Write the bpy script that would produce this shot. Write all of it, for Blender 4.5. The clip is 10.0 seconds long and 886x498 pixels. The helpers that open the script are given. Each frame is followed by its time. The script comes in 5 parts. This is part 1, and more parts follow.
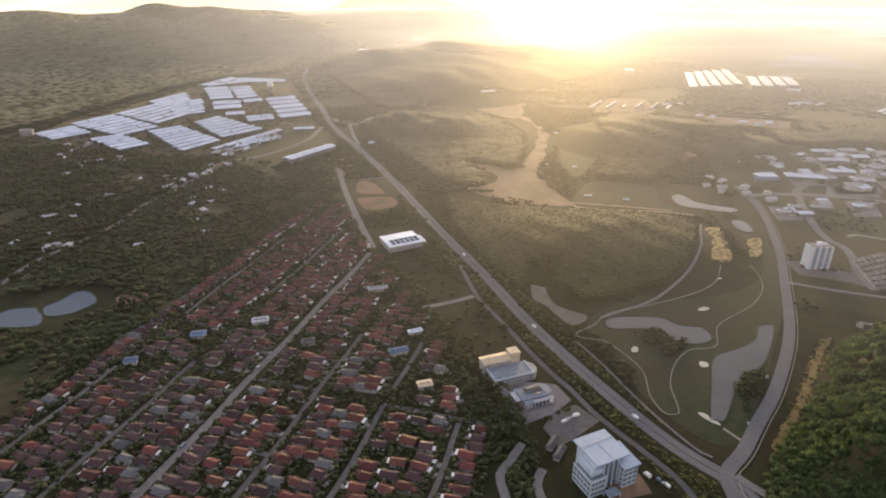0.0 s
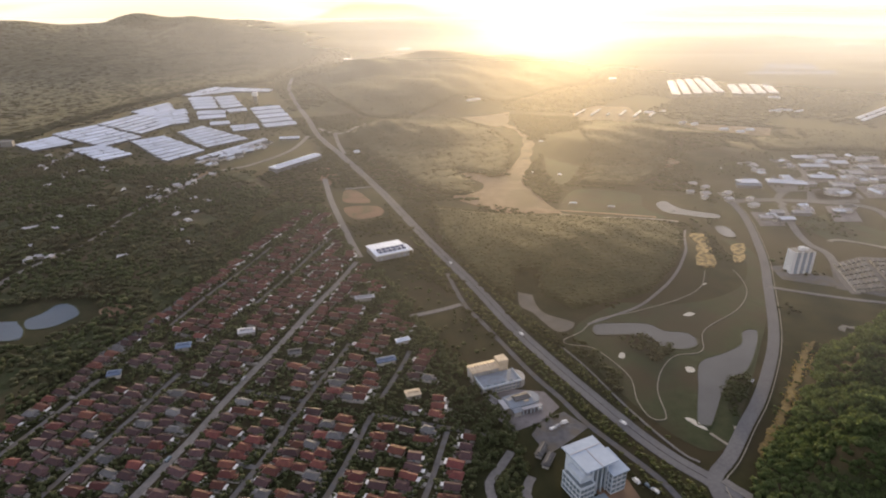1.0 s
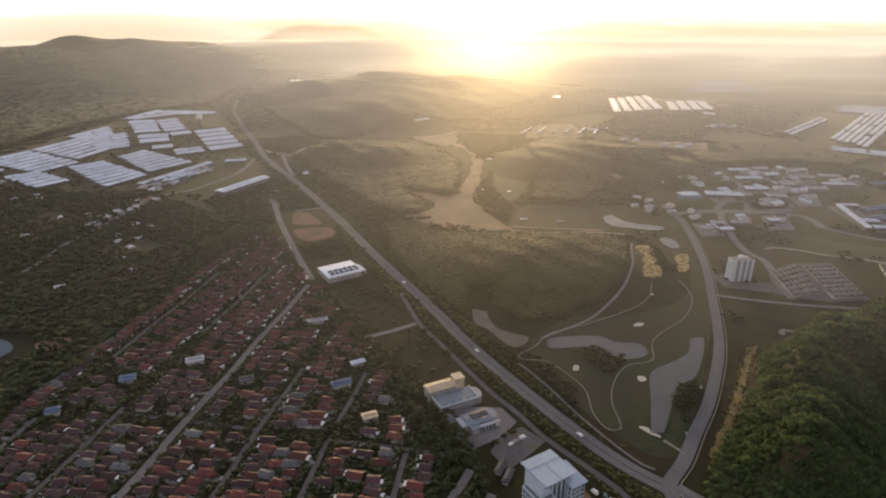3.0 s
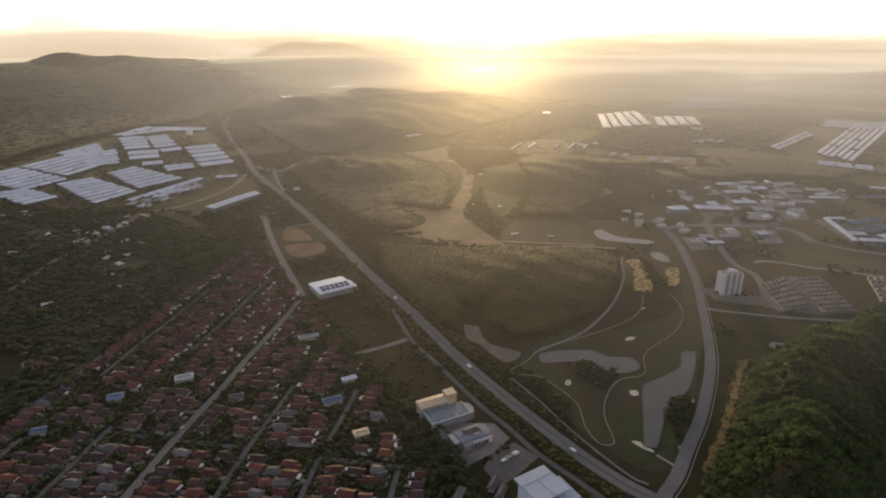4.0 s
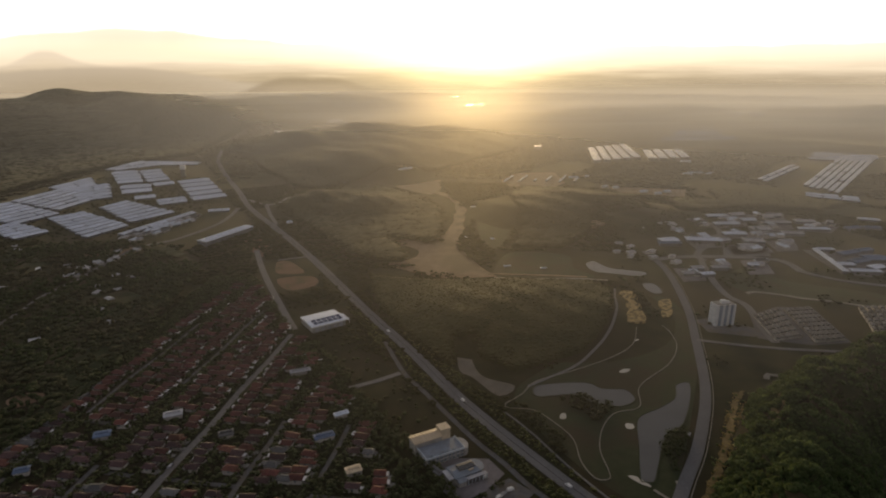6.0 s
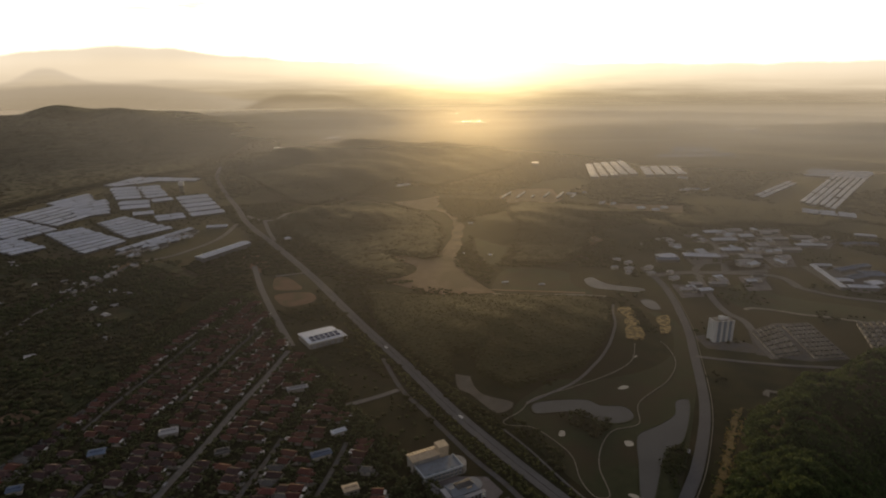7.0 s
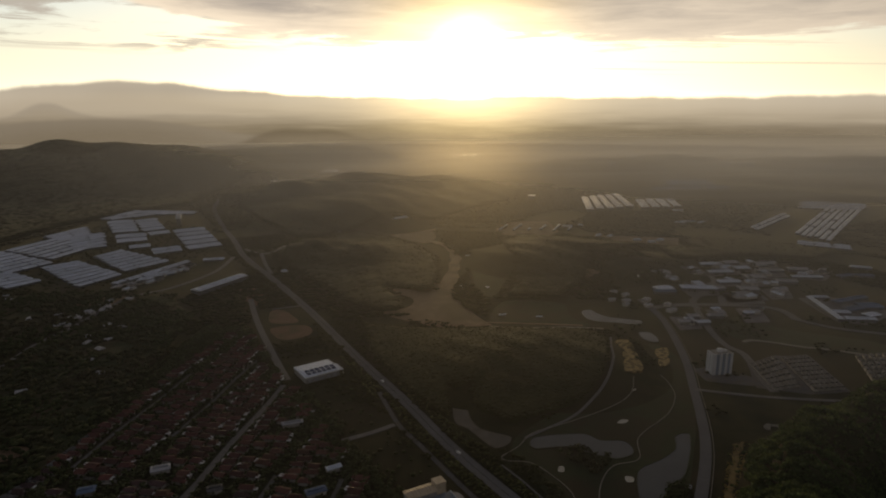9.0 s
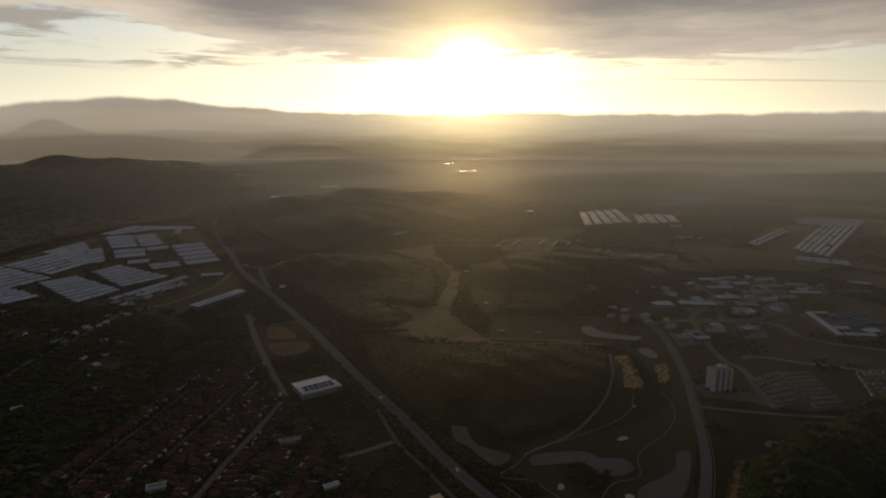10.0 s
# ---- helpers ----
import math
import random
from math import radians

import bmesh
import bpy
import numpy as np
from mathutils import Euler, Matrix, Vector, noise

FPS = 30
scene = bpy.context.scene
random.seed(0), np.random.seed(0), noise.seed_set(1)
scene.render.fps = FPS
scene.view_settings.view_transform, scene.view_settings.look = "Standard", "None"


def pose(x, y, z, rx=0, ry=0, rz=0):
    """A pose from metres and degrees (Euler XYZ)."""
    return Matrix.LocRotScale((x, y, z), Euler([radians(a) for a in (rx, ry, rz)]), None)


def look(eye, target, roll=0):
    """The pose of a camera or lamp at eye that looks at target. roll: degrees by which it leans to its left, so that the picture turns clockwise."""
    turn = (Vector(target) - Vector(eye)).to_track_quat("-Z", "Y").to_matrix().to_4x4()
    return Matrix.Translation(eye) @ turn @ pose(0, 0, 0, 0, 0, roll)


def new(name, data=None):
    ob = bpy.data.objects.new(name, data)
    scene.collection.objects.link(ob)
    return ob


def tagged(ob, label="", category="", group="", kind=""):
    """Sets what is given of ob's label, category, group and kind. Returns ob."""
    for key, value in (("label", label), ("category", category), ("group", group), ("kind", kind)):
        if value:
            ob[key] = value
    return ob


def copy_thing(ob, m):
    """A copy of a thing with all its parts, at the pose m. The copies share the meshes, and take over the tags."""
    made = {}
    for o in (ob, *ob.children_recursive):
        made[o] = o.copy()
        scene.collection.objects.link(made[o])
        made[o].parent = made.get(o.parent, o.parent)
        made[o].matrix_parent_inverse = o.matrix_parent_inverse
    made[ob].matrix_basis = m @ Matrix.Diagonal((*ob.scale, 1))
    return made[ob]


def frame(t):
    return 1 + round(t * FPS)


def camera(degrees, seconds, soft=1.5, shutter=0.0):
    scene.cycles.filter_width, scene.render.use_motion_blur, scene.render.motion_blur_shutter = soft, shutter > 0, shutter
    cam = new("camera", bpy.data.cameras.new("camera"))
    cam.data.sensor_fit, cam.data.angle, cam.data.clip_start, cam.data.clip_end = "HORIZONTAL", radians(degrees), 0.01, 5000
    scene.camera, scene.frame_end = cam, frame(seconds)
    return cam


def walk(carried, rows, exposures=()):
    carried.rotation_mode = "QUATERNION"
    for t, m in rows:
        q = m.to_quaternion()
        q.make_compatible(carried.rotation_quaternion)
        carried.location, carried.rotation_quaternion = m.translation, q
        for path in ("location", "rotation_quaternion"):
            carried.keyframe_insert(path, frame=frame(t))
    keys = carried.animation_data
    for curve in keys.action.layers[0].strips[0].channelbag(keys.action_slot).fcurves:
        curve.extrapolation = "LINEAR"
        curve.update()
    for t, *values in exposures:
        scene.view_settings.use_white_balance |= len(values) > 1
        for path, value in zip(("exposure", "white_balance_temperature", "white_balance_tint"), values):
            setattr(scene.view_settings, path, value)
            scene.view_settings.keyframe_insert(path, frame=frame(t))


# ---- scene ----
cam = camera(71.77, 10.0, soft=2.0)
PATH = [
    (0.0, pose(0, 0, 250, 65.580, 0.007, -0.000)),
    (0.5, pose(0, 0, 250, 65.948, 0.026, -0.529)),
    (1.0, pose(0, 0, 250, 66.366, 0.023, -1.363)),
    (1.5, pose(0, 0, 250, 66.759, -0.015, -2.437)),
    (2.0, pose(0, 0, 250, 67.187, -0.062, -3.917)),
    (2.5, pose(0, 0, 250, 67.588, -0.056, -5.234)),
    (4.0, pose(0, 0, 250, 69.542, -0.073, -6.981)),
    (4.5, pose(0, 0, 250, 70.300, -0.053, -7.225)),
    (5.0, pose(0, 0, 250, 71.038, -0.072, -7.420)),
    (5.5, pose(0, 0, 250, 71.803, -0.021, -7.589)),
    (7.0, pose(0, 0, 250, 74.089, -0.067, -7.889)),
    (7.5, pose(0, 0, 250, 74.798, -0.043, -7.976)),
    (8.0, pose(0, 0, 250, 75.557, -0.041, -8.054)),
    (8.5, pose(0, 0, 250, 76.331, -0.039, -8.117)),
    (9.0, pose(0, 0, 250, 77.127, -0.037, -8.192)),
    (9.5, pose(0, 0, 250, 77.838, -0.068, -8.240)),
    (10.0, pose(0, 0, 250, 78.588, -0.102, -8.292)),
]
EXPOSURE = [(0.0, 2.86, 7600, 15), (2.5, 2.5, 7700, 16), (5.0, 1.62, 8050, 13), (7.0, 0.91, 8500, 13), (8.5, 0.3, 8450, 12), (10.0, -0.36, 7900, 12)]
walk(cam, PATH, EXPOSURE)

# ---- world and sun ----
SUN_AZ, SUN_EL = 10.4, 4.6
SUN = Vector((math.sin(radians(SUN_AZ)) * math.cos(radians(SUN_EL)), math.cos(radians(SUN_AZ)) * math.cos(radians(SUN_EL)), math.sin(radians(SUN_EL))))
world = bpy.data.worlds.new("world")
scene.world = world
world.use_nodes = True


class Net:
    """A node tree with short calls."""

    def __init__(self, tree):
        self.tree = tree
        tree.nodes.clear()

    def node(self, kind, ins=(), **sets):
        n = self.tree.nodes.new(kind)
        for k, v in sets.items():
            setattr(n, k, v)
        for k, v in dict(ins).items():
            sock = n.inputs[k]
            if isinstance(v, bpy.types.NodeSocket):
                self.tree.links.new(v, sock)
            elif v is not None:
                sock.default_value = v
        return n

    def math(self, op, a, b=0.0, clamp=False):
        n = self.node("ShaderNodeMath", {0: a, 1: b}, operation=op, use_clamp=clamp)
        return n.outputs[0]

    def ramp(self, fac, *stops):
        n = self.node("ShaderNodeValToRGB", {0: fac})
        el = n.color_ramp.elements
        while len(el) < len(stops):
            el.new(0.5)
        for e, (p, c) in zip(el, stops):
            e.position, e.color = p, (*c, 1) if len(c) == 3 else c
        return n.outputs[0]

    def mix(self, fac, a, b, blend="MIX"):
        n = self.node("ShaderNodeMix", data_type="RGBA", blend_type=blend)
        for k, v in ((0, fac), (6, a), (7, b)):
            if isinstance(v, bpy.types.NodeSocket):
                self.tree.links.new(v, n.inputs[k])
            else:
                n.inputs[k].default_value = (*v, 1) if isinstance(v, tuple) and len(v) == 3 else v
        return n.outputs[2]

    def noise(self, vec, scale, detail=3.0, rough=0.55, dist=0.0):
        return self.node("ShaderNodeTexNoise", {"Vector": vec, "Scale": scale, "Detail": detail, "Roughness": rough, "Distortion": dist}).outputs["Fac"]


def build_world():
    w = Net(world.node_tree)
    sky = w.node("ShaderNodeTexSky", sky_type="NISHITA", sun_disc=False, sun_elevation=radians(SUN_EL), sun_rotation=radians(SUN_AZ),
                 altitude=250, air_density=1.0, dust_density=2.0, ozone_density=1.0)
    way = w.node("ShaderNodeTexCoord").outputs["Generated"]
    x, y, z = w.node("ShaderNodeSeparateXYZ", {0: way}).outputs

    def scaled(colour, k):
        return w.node("ShaderNodeVectorMath", {0: colour, "Scale": k}, operation="SCALE").outputs[0]

    def add(a, b):
        return w.mix(1.0, a, b, "ADD")

    def step(v, lo, hi):
        return w.node("ShaderNodeMapRange", {0: v, 1: lo, 2: hi}, interpolation_type="SMOOTHSTEP").outputs[0]

    cos_sun = w.math("MAXIMUM", w.node("ShaderNodeVectorMath", {0: way, 1: SUN}, operation="DOT_PRODUCT").outputs["Value"], 0.0)
    near = w.math("POWER", cos_sun, 1400.0)
    wide = w.math("POWER", cos_sun, 130.0)
    vast = w.math("POWER", cos_sun, 12.0)
    # clear air: pale cream low down, brightest round the sun
    low = w.math("POWER", w.math("SUBTRACT", 1.0, w.math("MAXIMUM", z, 0.0)), 6.0)
    forward = w.math("POWER", w.math("ADD", 0.5, w.math("MULTIPLY", y, 0.5)), 2.5)
    clear = scaled(sky.outputs[0], 0.03)
    clear = add(clear, scaled((0.85, 0.96, 0.92), w.math("MULTIPLY", low, w.math("MULTIPLY", forward, 1.45))))
    clear = add(clear, scaled((0.62, 0.55, 0.36), vast))
    clear = add(clear, scaled((0.10, 0.24, 0.46), step(z, 0.03, 0.20)))
    clear = add(clear, scaled((1.55, 1.42, 0.84), wide))
    clear = add(clear, scaled((29.0, 27.5, 20.0), near))
    # cloud deck: noise on a flat ceiling, thick overhead and open towards the horizon
    zz = w.math("MAXIMUM", z, 0.03)
    deck = w.node("ShaderNodeCombineXYZ", {0: w.math("DIVIDE", x, zz), 1: w.math("DIVIDE", y, zz), 2: 0.0}).outputs[0]
    big = w.noise(deck, 0.30, 4.0, 0.55, 0.4)
    fine = w.noise(deck, 0.9, 8.0, 0.66, 0.5)
    edge = w.math("ADD", w.math("MULTIPLY", w.math("SUBTRACT", z, 0.094), 34.0), w.math("MULTIPLY", w.math("SUBTRACT", big, 0.5), 3.0))
    edge = w.math("SUBTRACT", edge, w.math("MULTIPLY", step(w.math("MULTIPLY", x, -1.0), 0.10, 0.34), w.math("MULTIPLY", step(z, 0.3, 0.12), 1.7)))
    edge = w.math("ADD", edge, w.math("MULTIPLY", w.math("SUBTRACT", fine, 0.5), 2.2))
    cover = w.math("MULTIPLY", step(edge, 0.0, 0.5), step(z, 0.045, 0.11))
    shreds = w.math("MULTIPLY", step(w.noise(deck, 0.55, 6.0, 0.6, 0.5), 0.49, 0.60), w.math("MULTIPLY", step(z, 0.070, 0.095), step(w.math("MULTIPLY", x, -1.0), 0.05, 0.25)))
    thick = step(edge, 0.2, 3.0)
    grey = w.mix(thick, (0.90, 0.85, 0.78), (0.31, 0.31, 0.335))
    grey = w.mix(w.math("SUBTRACT", 1.0, forward), grey, (0.10, 0.112, 0.145))
    grey = w.mix(step(z, 0.18, 0.5), grey, (0.11, 0.122, 0.155))
    grey = add(grey, scaled((1.1, 0.85, 0.36), wide))
    grey = add(grey, scaled((6.0, 5.0, 3.0), near))
    wisp = w.mix(forward, (0.10, 0.112, 0.145), (0.47, 0.455, 0.45))
    clear = w.mix(w.math("MULTIPLY", shreds, 0.85), clear, wisp)
    thread = w.noise(w.node("ShaderNodeMapping", {0: deck, 3: (0.10, 0.9, 1.0)}).outputs[0], 1.0, 5.0, 0.55, 0.3)
    clear = w.mix(w.math("MULTIPLY", step(thread, 0.56, 0.66), w.math("MULTIPLY", step(x, 0.25, 0.45), w.math("MULTIPLY", step(z, 0.040, 0.055), 0.5))), clear, (0.55, 0.535, 0.50))
    air = w.mix(cover, clear, grey)
    # the far land past the ground's rim: a plain and chains of hills, haze and misty feet painted into their tones
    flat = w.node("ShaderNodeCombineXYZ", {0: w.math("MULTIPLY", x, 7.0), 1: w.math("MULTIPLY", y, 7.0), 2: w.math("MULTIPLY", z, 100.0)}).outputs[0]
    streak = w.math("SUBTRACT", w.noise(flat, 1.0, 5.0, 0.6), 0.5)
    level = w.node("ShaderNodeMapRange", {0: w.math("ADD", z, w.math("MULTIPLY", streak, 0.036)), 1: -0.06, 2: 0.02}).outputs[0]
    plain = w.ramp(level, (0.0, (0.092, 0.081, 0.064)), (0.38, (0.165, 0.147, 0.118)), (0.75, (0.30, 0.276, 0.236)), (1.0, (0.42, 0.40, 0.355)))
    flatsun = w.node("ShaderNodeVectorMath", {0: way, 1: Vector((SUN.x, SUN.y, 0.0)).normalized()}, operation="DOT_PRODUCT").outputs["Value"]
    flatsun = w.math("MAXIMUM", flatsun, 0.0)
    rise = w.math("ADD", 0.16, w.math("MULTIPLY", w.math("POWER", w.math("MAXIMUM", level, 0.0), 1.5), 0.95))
    across = w.node("ShaderNodeCombineXYZ", {0: x, 1: y, 2: 0.0}).outputs[0]

    def bump(mid, wide_, high):
        d = w.math("DIVIDE", w.math("SUBTRACT", x, mid), wide_)
        return w.math("MULTIPLY", w.math("EXPONENT", w.math("MULTIPLY", w.math("MULTIPLY", d, d), -1.0)), high)

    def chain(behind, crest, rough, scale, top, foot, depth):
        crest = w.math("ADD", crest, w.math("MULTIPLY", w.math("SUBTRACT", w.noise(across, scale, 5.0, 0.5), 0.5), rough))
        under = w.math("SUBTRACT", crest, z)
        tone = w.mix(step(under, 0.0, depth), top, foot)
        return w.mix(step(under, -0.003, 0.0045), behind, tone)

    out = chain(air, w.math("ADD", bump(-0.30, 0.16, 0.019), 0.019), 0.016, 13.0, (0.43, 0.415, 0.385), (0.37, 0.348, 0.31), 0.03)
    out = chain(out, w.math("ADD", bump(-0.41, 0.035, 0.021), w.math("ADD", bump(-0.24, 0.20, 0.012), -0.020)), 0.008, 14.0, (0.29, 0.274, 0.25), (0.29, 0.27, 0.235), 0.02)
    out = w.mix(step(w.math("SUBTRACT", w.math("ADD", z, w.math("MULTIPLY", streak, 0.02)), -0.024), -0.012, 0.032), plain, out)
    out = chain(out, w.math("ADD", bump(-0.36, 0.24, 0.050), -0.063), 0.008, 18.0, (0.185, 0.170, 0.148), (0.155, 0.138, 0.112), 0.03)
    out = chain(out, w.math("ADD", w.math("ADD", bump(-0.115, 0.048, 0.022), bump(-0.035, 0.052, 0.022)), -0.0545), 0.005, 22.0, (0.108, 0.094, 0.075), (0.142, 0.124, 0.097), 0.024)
    # sun glow in the haze, painted onto the far land by direction
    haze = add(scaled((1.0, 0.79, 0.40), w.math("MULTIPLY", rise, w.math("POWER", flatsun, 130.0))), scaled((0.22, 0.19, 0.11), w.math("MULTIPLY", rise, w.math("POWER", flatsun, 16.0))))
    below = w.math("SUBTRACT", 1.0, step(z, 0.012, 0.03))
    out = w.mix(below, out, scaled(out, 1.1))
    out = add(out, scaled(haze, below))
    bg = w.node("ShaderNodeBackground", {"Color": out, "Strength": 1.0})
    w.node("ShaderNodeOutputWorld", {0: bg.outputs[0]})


build_world()
sun = new("sun", bpy.data.lights.new("sun", "SUN"))
sun.data.energy, sun.data.angle, sun.data.color = 0.6, radians(10.0), (1.0, 0.78, 0.44)
sun.matrix_world = look((0, 0, 0), tuple(-SUN))

# ---- materials ----
MATS = {}


def surface(name, dark, light, scale=0.3, rough=0.8, spec=0.3, sheen=0.0, metal=0.0, bump=0.0, far=None, leaf=0.0, vary=0.0, island=False):
    """Two tones mixed by noise at two scales, with fine relief; vary: difference from object to object or from island to island."""
    m = bpy.data.materials.new(name)
    m.use_nodes = True
    n = Net(m.node_tree)
    pos = n.node("ShaderNodeNewGeometry")
    where = pos.outputs["Position"]
    a = n.noise(where, scale, 4.0, 0.6)
    b = n.noise(where, scale * 0.09, 3.0, 0.5)
    f = n.math("ADD", n.math("MULTIPLY", a, 0.6), n.math("MULTIPLY", b, 0.4))
    f = n.node("ShaderNodeMapRange", {0: f, 1: 0.34, 2: 0.66}).outputs[0]
    col = n.mix(f, dark, light)
    if far:
        g = n.node("ShaderNodeMapRange", {0: n.noise(where, far[1], 3.0, 0.55), 1: 0.45, 2: 0.62}).outputs[0]
        col = n.mix(g, col, far[0])
    if vary:
        r = pos.outputs["Random Per Island"] if island else n.node("ShaderNodeObjectInfo").outputs["Random"]
        hsv = n.node("ShaderNodeHueSaturation", {"Hue": n.math("ADD", 0.5 - vary * 0.02, n.math("MULTIPLY", n.math("FRACT", n.math("MULTIPLY", r, 7.3)), vary * 0.05)),
                                                  "Saturation": 1.0, "Value": n.math("ADD", 1 - vary, n.math("MULTIPLY", r, 2 * vary)), "Color": col})
        col = hsv.outputs[0]
    ins = {"Base Color": col, "Roughness": rough, "Specular IOR Level": spec, "Metallic": metal, "Sheen Weight": sheen, "Sheen Roughness": 0.32, "Sheen Tint": (0.66, 0.63, 0.45, 1)}
    if bump:
        ins["Normal"] = n.node("ShaderNodeBump", {"Strength": 0.6, "Distance": bump, "Height": a}).outputs[0]
    p = n.node("ShaderNodeBsdfPrincipled", ins)
    end = p.outputs[0]
    if leaf:
        t = n.node("ShaderNodeBsdfTranslucent", {"Color": col})
        end = n.node("ShaderNodeMixShader", {0: leaf, 1: end, 2: t.outputs[0]}).outputs[0]
    n.node("ShaderNodeOutputMaterial", {0: end})
    MATS[name] = m
    return m


surface("scrub", (0.009, 0.012, 0.005), (0.034, 0.033, 0.015), 0.05, 0.95, 0.08, 0.2, far=((0.035, 0.028, 0.017), 0.008))
surface("turf", (0.024, 0.032, 0.016), (0.040, 0.048, 0.026), 0.14, 0.9, 0.1, 0.2, far=((0.040, 0.034, 0.022), 0.018))
surface("asphalt", (0.090, 0.090, 0.099), (0.133, 0.133, 0.138), 0.5, 0.85, 0.2)
surface("street", (0.068, 0.068, 0.075), (0.125, 0.122, 0.125), 0.3, 0.9, 0.15, far=((0.10, 0.09, 0.08), 0.12))
surface("dry_earth", (0.086, 0.061, 0.029), (0.194, 0.144, 0.068), 0.35, 0.95, 0.1, 0.3)
surface("golden_earth", (0.21, 0.145, 0.062), (0.43, 0.31, 0.15), 0.35, 0.95, 0.1, 0.3, far=((0.10, 0.078, 0.042), 0.22))
surface("old_road", (0.10, 0.097, 0.10), (0.165, 0.158, 0.155), 0.4, 0.85, 0.2)
surface("lot_paving", (0.125, 0.115, 0.125), (0.20, 0.185, 0.19), 0.12, 0.85, 0.2, far=((0.105, 0.098, 0.10), 0.05))
surface("concrete", (0.17, 0.165, 0.16), (0.27, 0.26, 0.25), 0.6, 0.85, 0.2)
surface("gravel_path", (0.172, 0.156, 0.133), (0.257, 0.238, 0.203), 0.6, 0.9, 0.1)
surface("bare_earth", (0.13, 0.08, 0.055), (0.23, 0.15, 0.105), 0.07, 0.9, 0.15, 0.4, far=((0.11, 0.075, 0.05), 0.02))
surface("red_earth", (0.10, 0.052, 0.038), (0.19, 0.105, 0.078), 0.12, 0.9, 0.1, 0.2, far=((0.085, 0.060, 0.038), 0.06))
surface("pale_earth", (0.16, 0.12, 0.08), (0.27, 0.21, 0.15), 0.06, 0.9, 0.1)
surface("grey_mud", (0.095, 0.085, 0.072), (0.145, 0.13, 0.112), 0.1, 0.8, 0.2)
surface("bunker_sand", (0.36, 0.335, 0.285), (0.50, 0.47, 0.41), 0.4, 0.9, 0.2)
surface("dry_grass", (0.180, 0.128, 0.045), (0.375, 0.277, 0.112), 0.25, 0.9, 0.1, 0.3, leaf=0.4, vary=0.2, island=True)
surface("tree_leaf", (0.030, 0.041, 0.017), (0.058, 0.071, 0.031), 0.06, 0.85, 0.1, 0.2, leaf=0.35, vary=0.20, island=True, far=((0.060, 0.055, 0.032), 0.011))
surface("garden_leaf", (0.040, 0.050, 0.022), (0.078, 0.088, 0.042), 0.08, 0.85, 0.1, 0.35, leaf=0.35, vary=0.28, island=True)
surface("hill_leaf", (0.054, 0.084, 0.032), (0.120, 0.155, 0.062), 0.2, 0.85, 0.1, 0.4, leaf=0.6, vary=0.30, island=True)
surface("bush_leaf", (0.042, 0.052, 0.020), (0.098, 0.104, 0.036), 0.2, 0.85, 0.15, 0.5, leaf=0.3, vary=0.4, island=True)
surface("plantation_leaf", (0.023, 0.030, 0.011), (0.037, 0.043, 0.017), 0.05, 0.85, 0.1, 0.12, leaf=0.55, vary=0.10, island=True, far=((0.045, 0.048, 0.019), 0.02))
surface("hill_forest_leaf", (0.021, 0.025, 0.011), (0.031, 0.035, 0.015), 0.03, 0.85, 0.1, 0.15, leaf=0.6, vary=0.08, island=True, far=((0.041, 0.041, 0.019), 0.012))
# leaf colour of the far trees, made paler and greyer to imitate distance haze
surface("hazed_leaf", (0.047, 0.046, 0.028), (0.063, 0.059, 0.036), 0.01, 0.85, 0.2, 0.9, leaf=0.6, vary=0.08, island=True)
# darker than the leaves: shade between the crowns is put into this colour
surface("shaded_canopy", (0.018, 0.024, 0.010), (0.034, 0.041, 0.018), 0.35, 0.85, 0.1, 0.1, bump=0.4, far=((0.048, 0.038, 0.021), 0.02))
surface("forest_roof", (0.020, 0.025, 0.009), (0.031, 0.036, 0.014), 0.05, 0.85, 0.1, 0.12, bump=0.5, far=((0.037, 0.039, 0.016), 0.02))
surface("hill_roof", (0.018, 0.021, 0.009), (0.028, 0.030, 0.014), 0.08, 0.85, 0.1, 0.15, bump=0.8, far=((0.035, 0.035, 0.016), 0.012))
surface("bark", (0.06, 0.045, 0.03), (0.13, 0.10, 0.07), 1.5, 0.9, 0.2)
surface("red_tile", (0.056, 0.019, 0.017), (0.108, 0.036, 0.029), 0.5, 0.75, 0.25, vary=0.45)
surface("brown_tile", (0.036, 0.021, 0.023), (0.066, 0.035, 0.037), 0.5, 0.75, 0.25, vary=0.35)
surface("grey_tile", (0.065, 0.065, 0.07), (0.115, 0.115, 0.12), 0.5, 0.75, 0.2, vary=0.3)
surface("estate_tile", (0.046, 0.018, 0.017), (0.092, 0.034, 0.028), 0.04, 0.75, 0.25, vary=0.45, island=True)
surface("house_wall", (0.30, 0.28, 0.255), (0.50, 0.475, 0.44), 0.4, 0.85, 0.2, vary=0.25)
surface("white_paint", (0.52, 0.53, 0.55), (0.68, 0.69, 0.70), 0.3, 0.6, 0.3)
surface("slate_floor", (0.09, 0.115, 0.13), (0.15, 0.18, 0.20), 0.4, 0.6, 0.3)
surface("worn_wall", (0.22, 0.21, 0.20), (0.36, 0.35, 0.335), 0.4, 0.85, 0.2)
surface("office_white", (0.37, 0.43, 0.49), (0.49, 0.55, 0.62), 0.3, 0.6, 0.3)
surface("office_roof", (0.23, 0.30, 0.39), (0.33, 0.40, 0.50), 0.12, 0.5, 0.4, far=((0.27, 0.34, 0.43), 0.3))
surface("slate_roof", (0.13, 0.16, 0.20), (0.20, 0.235, 0.285), 0.12, 0.65, 0.3, far=((0.15, 0.17, 0.20), 0.3))
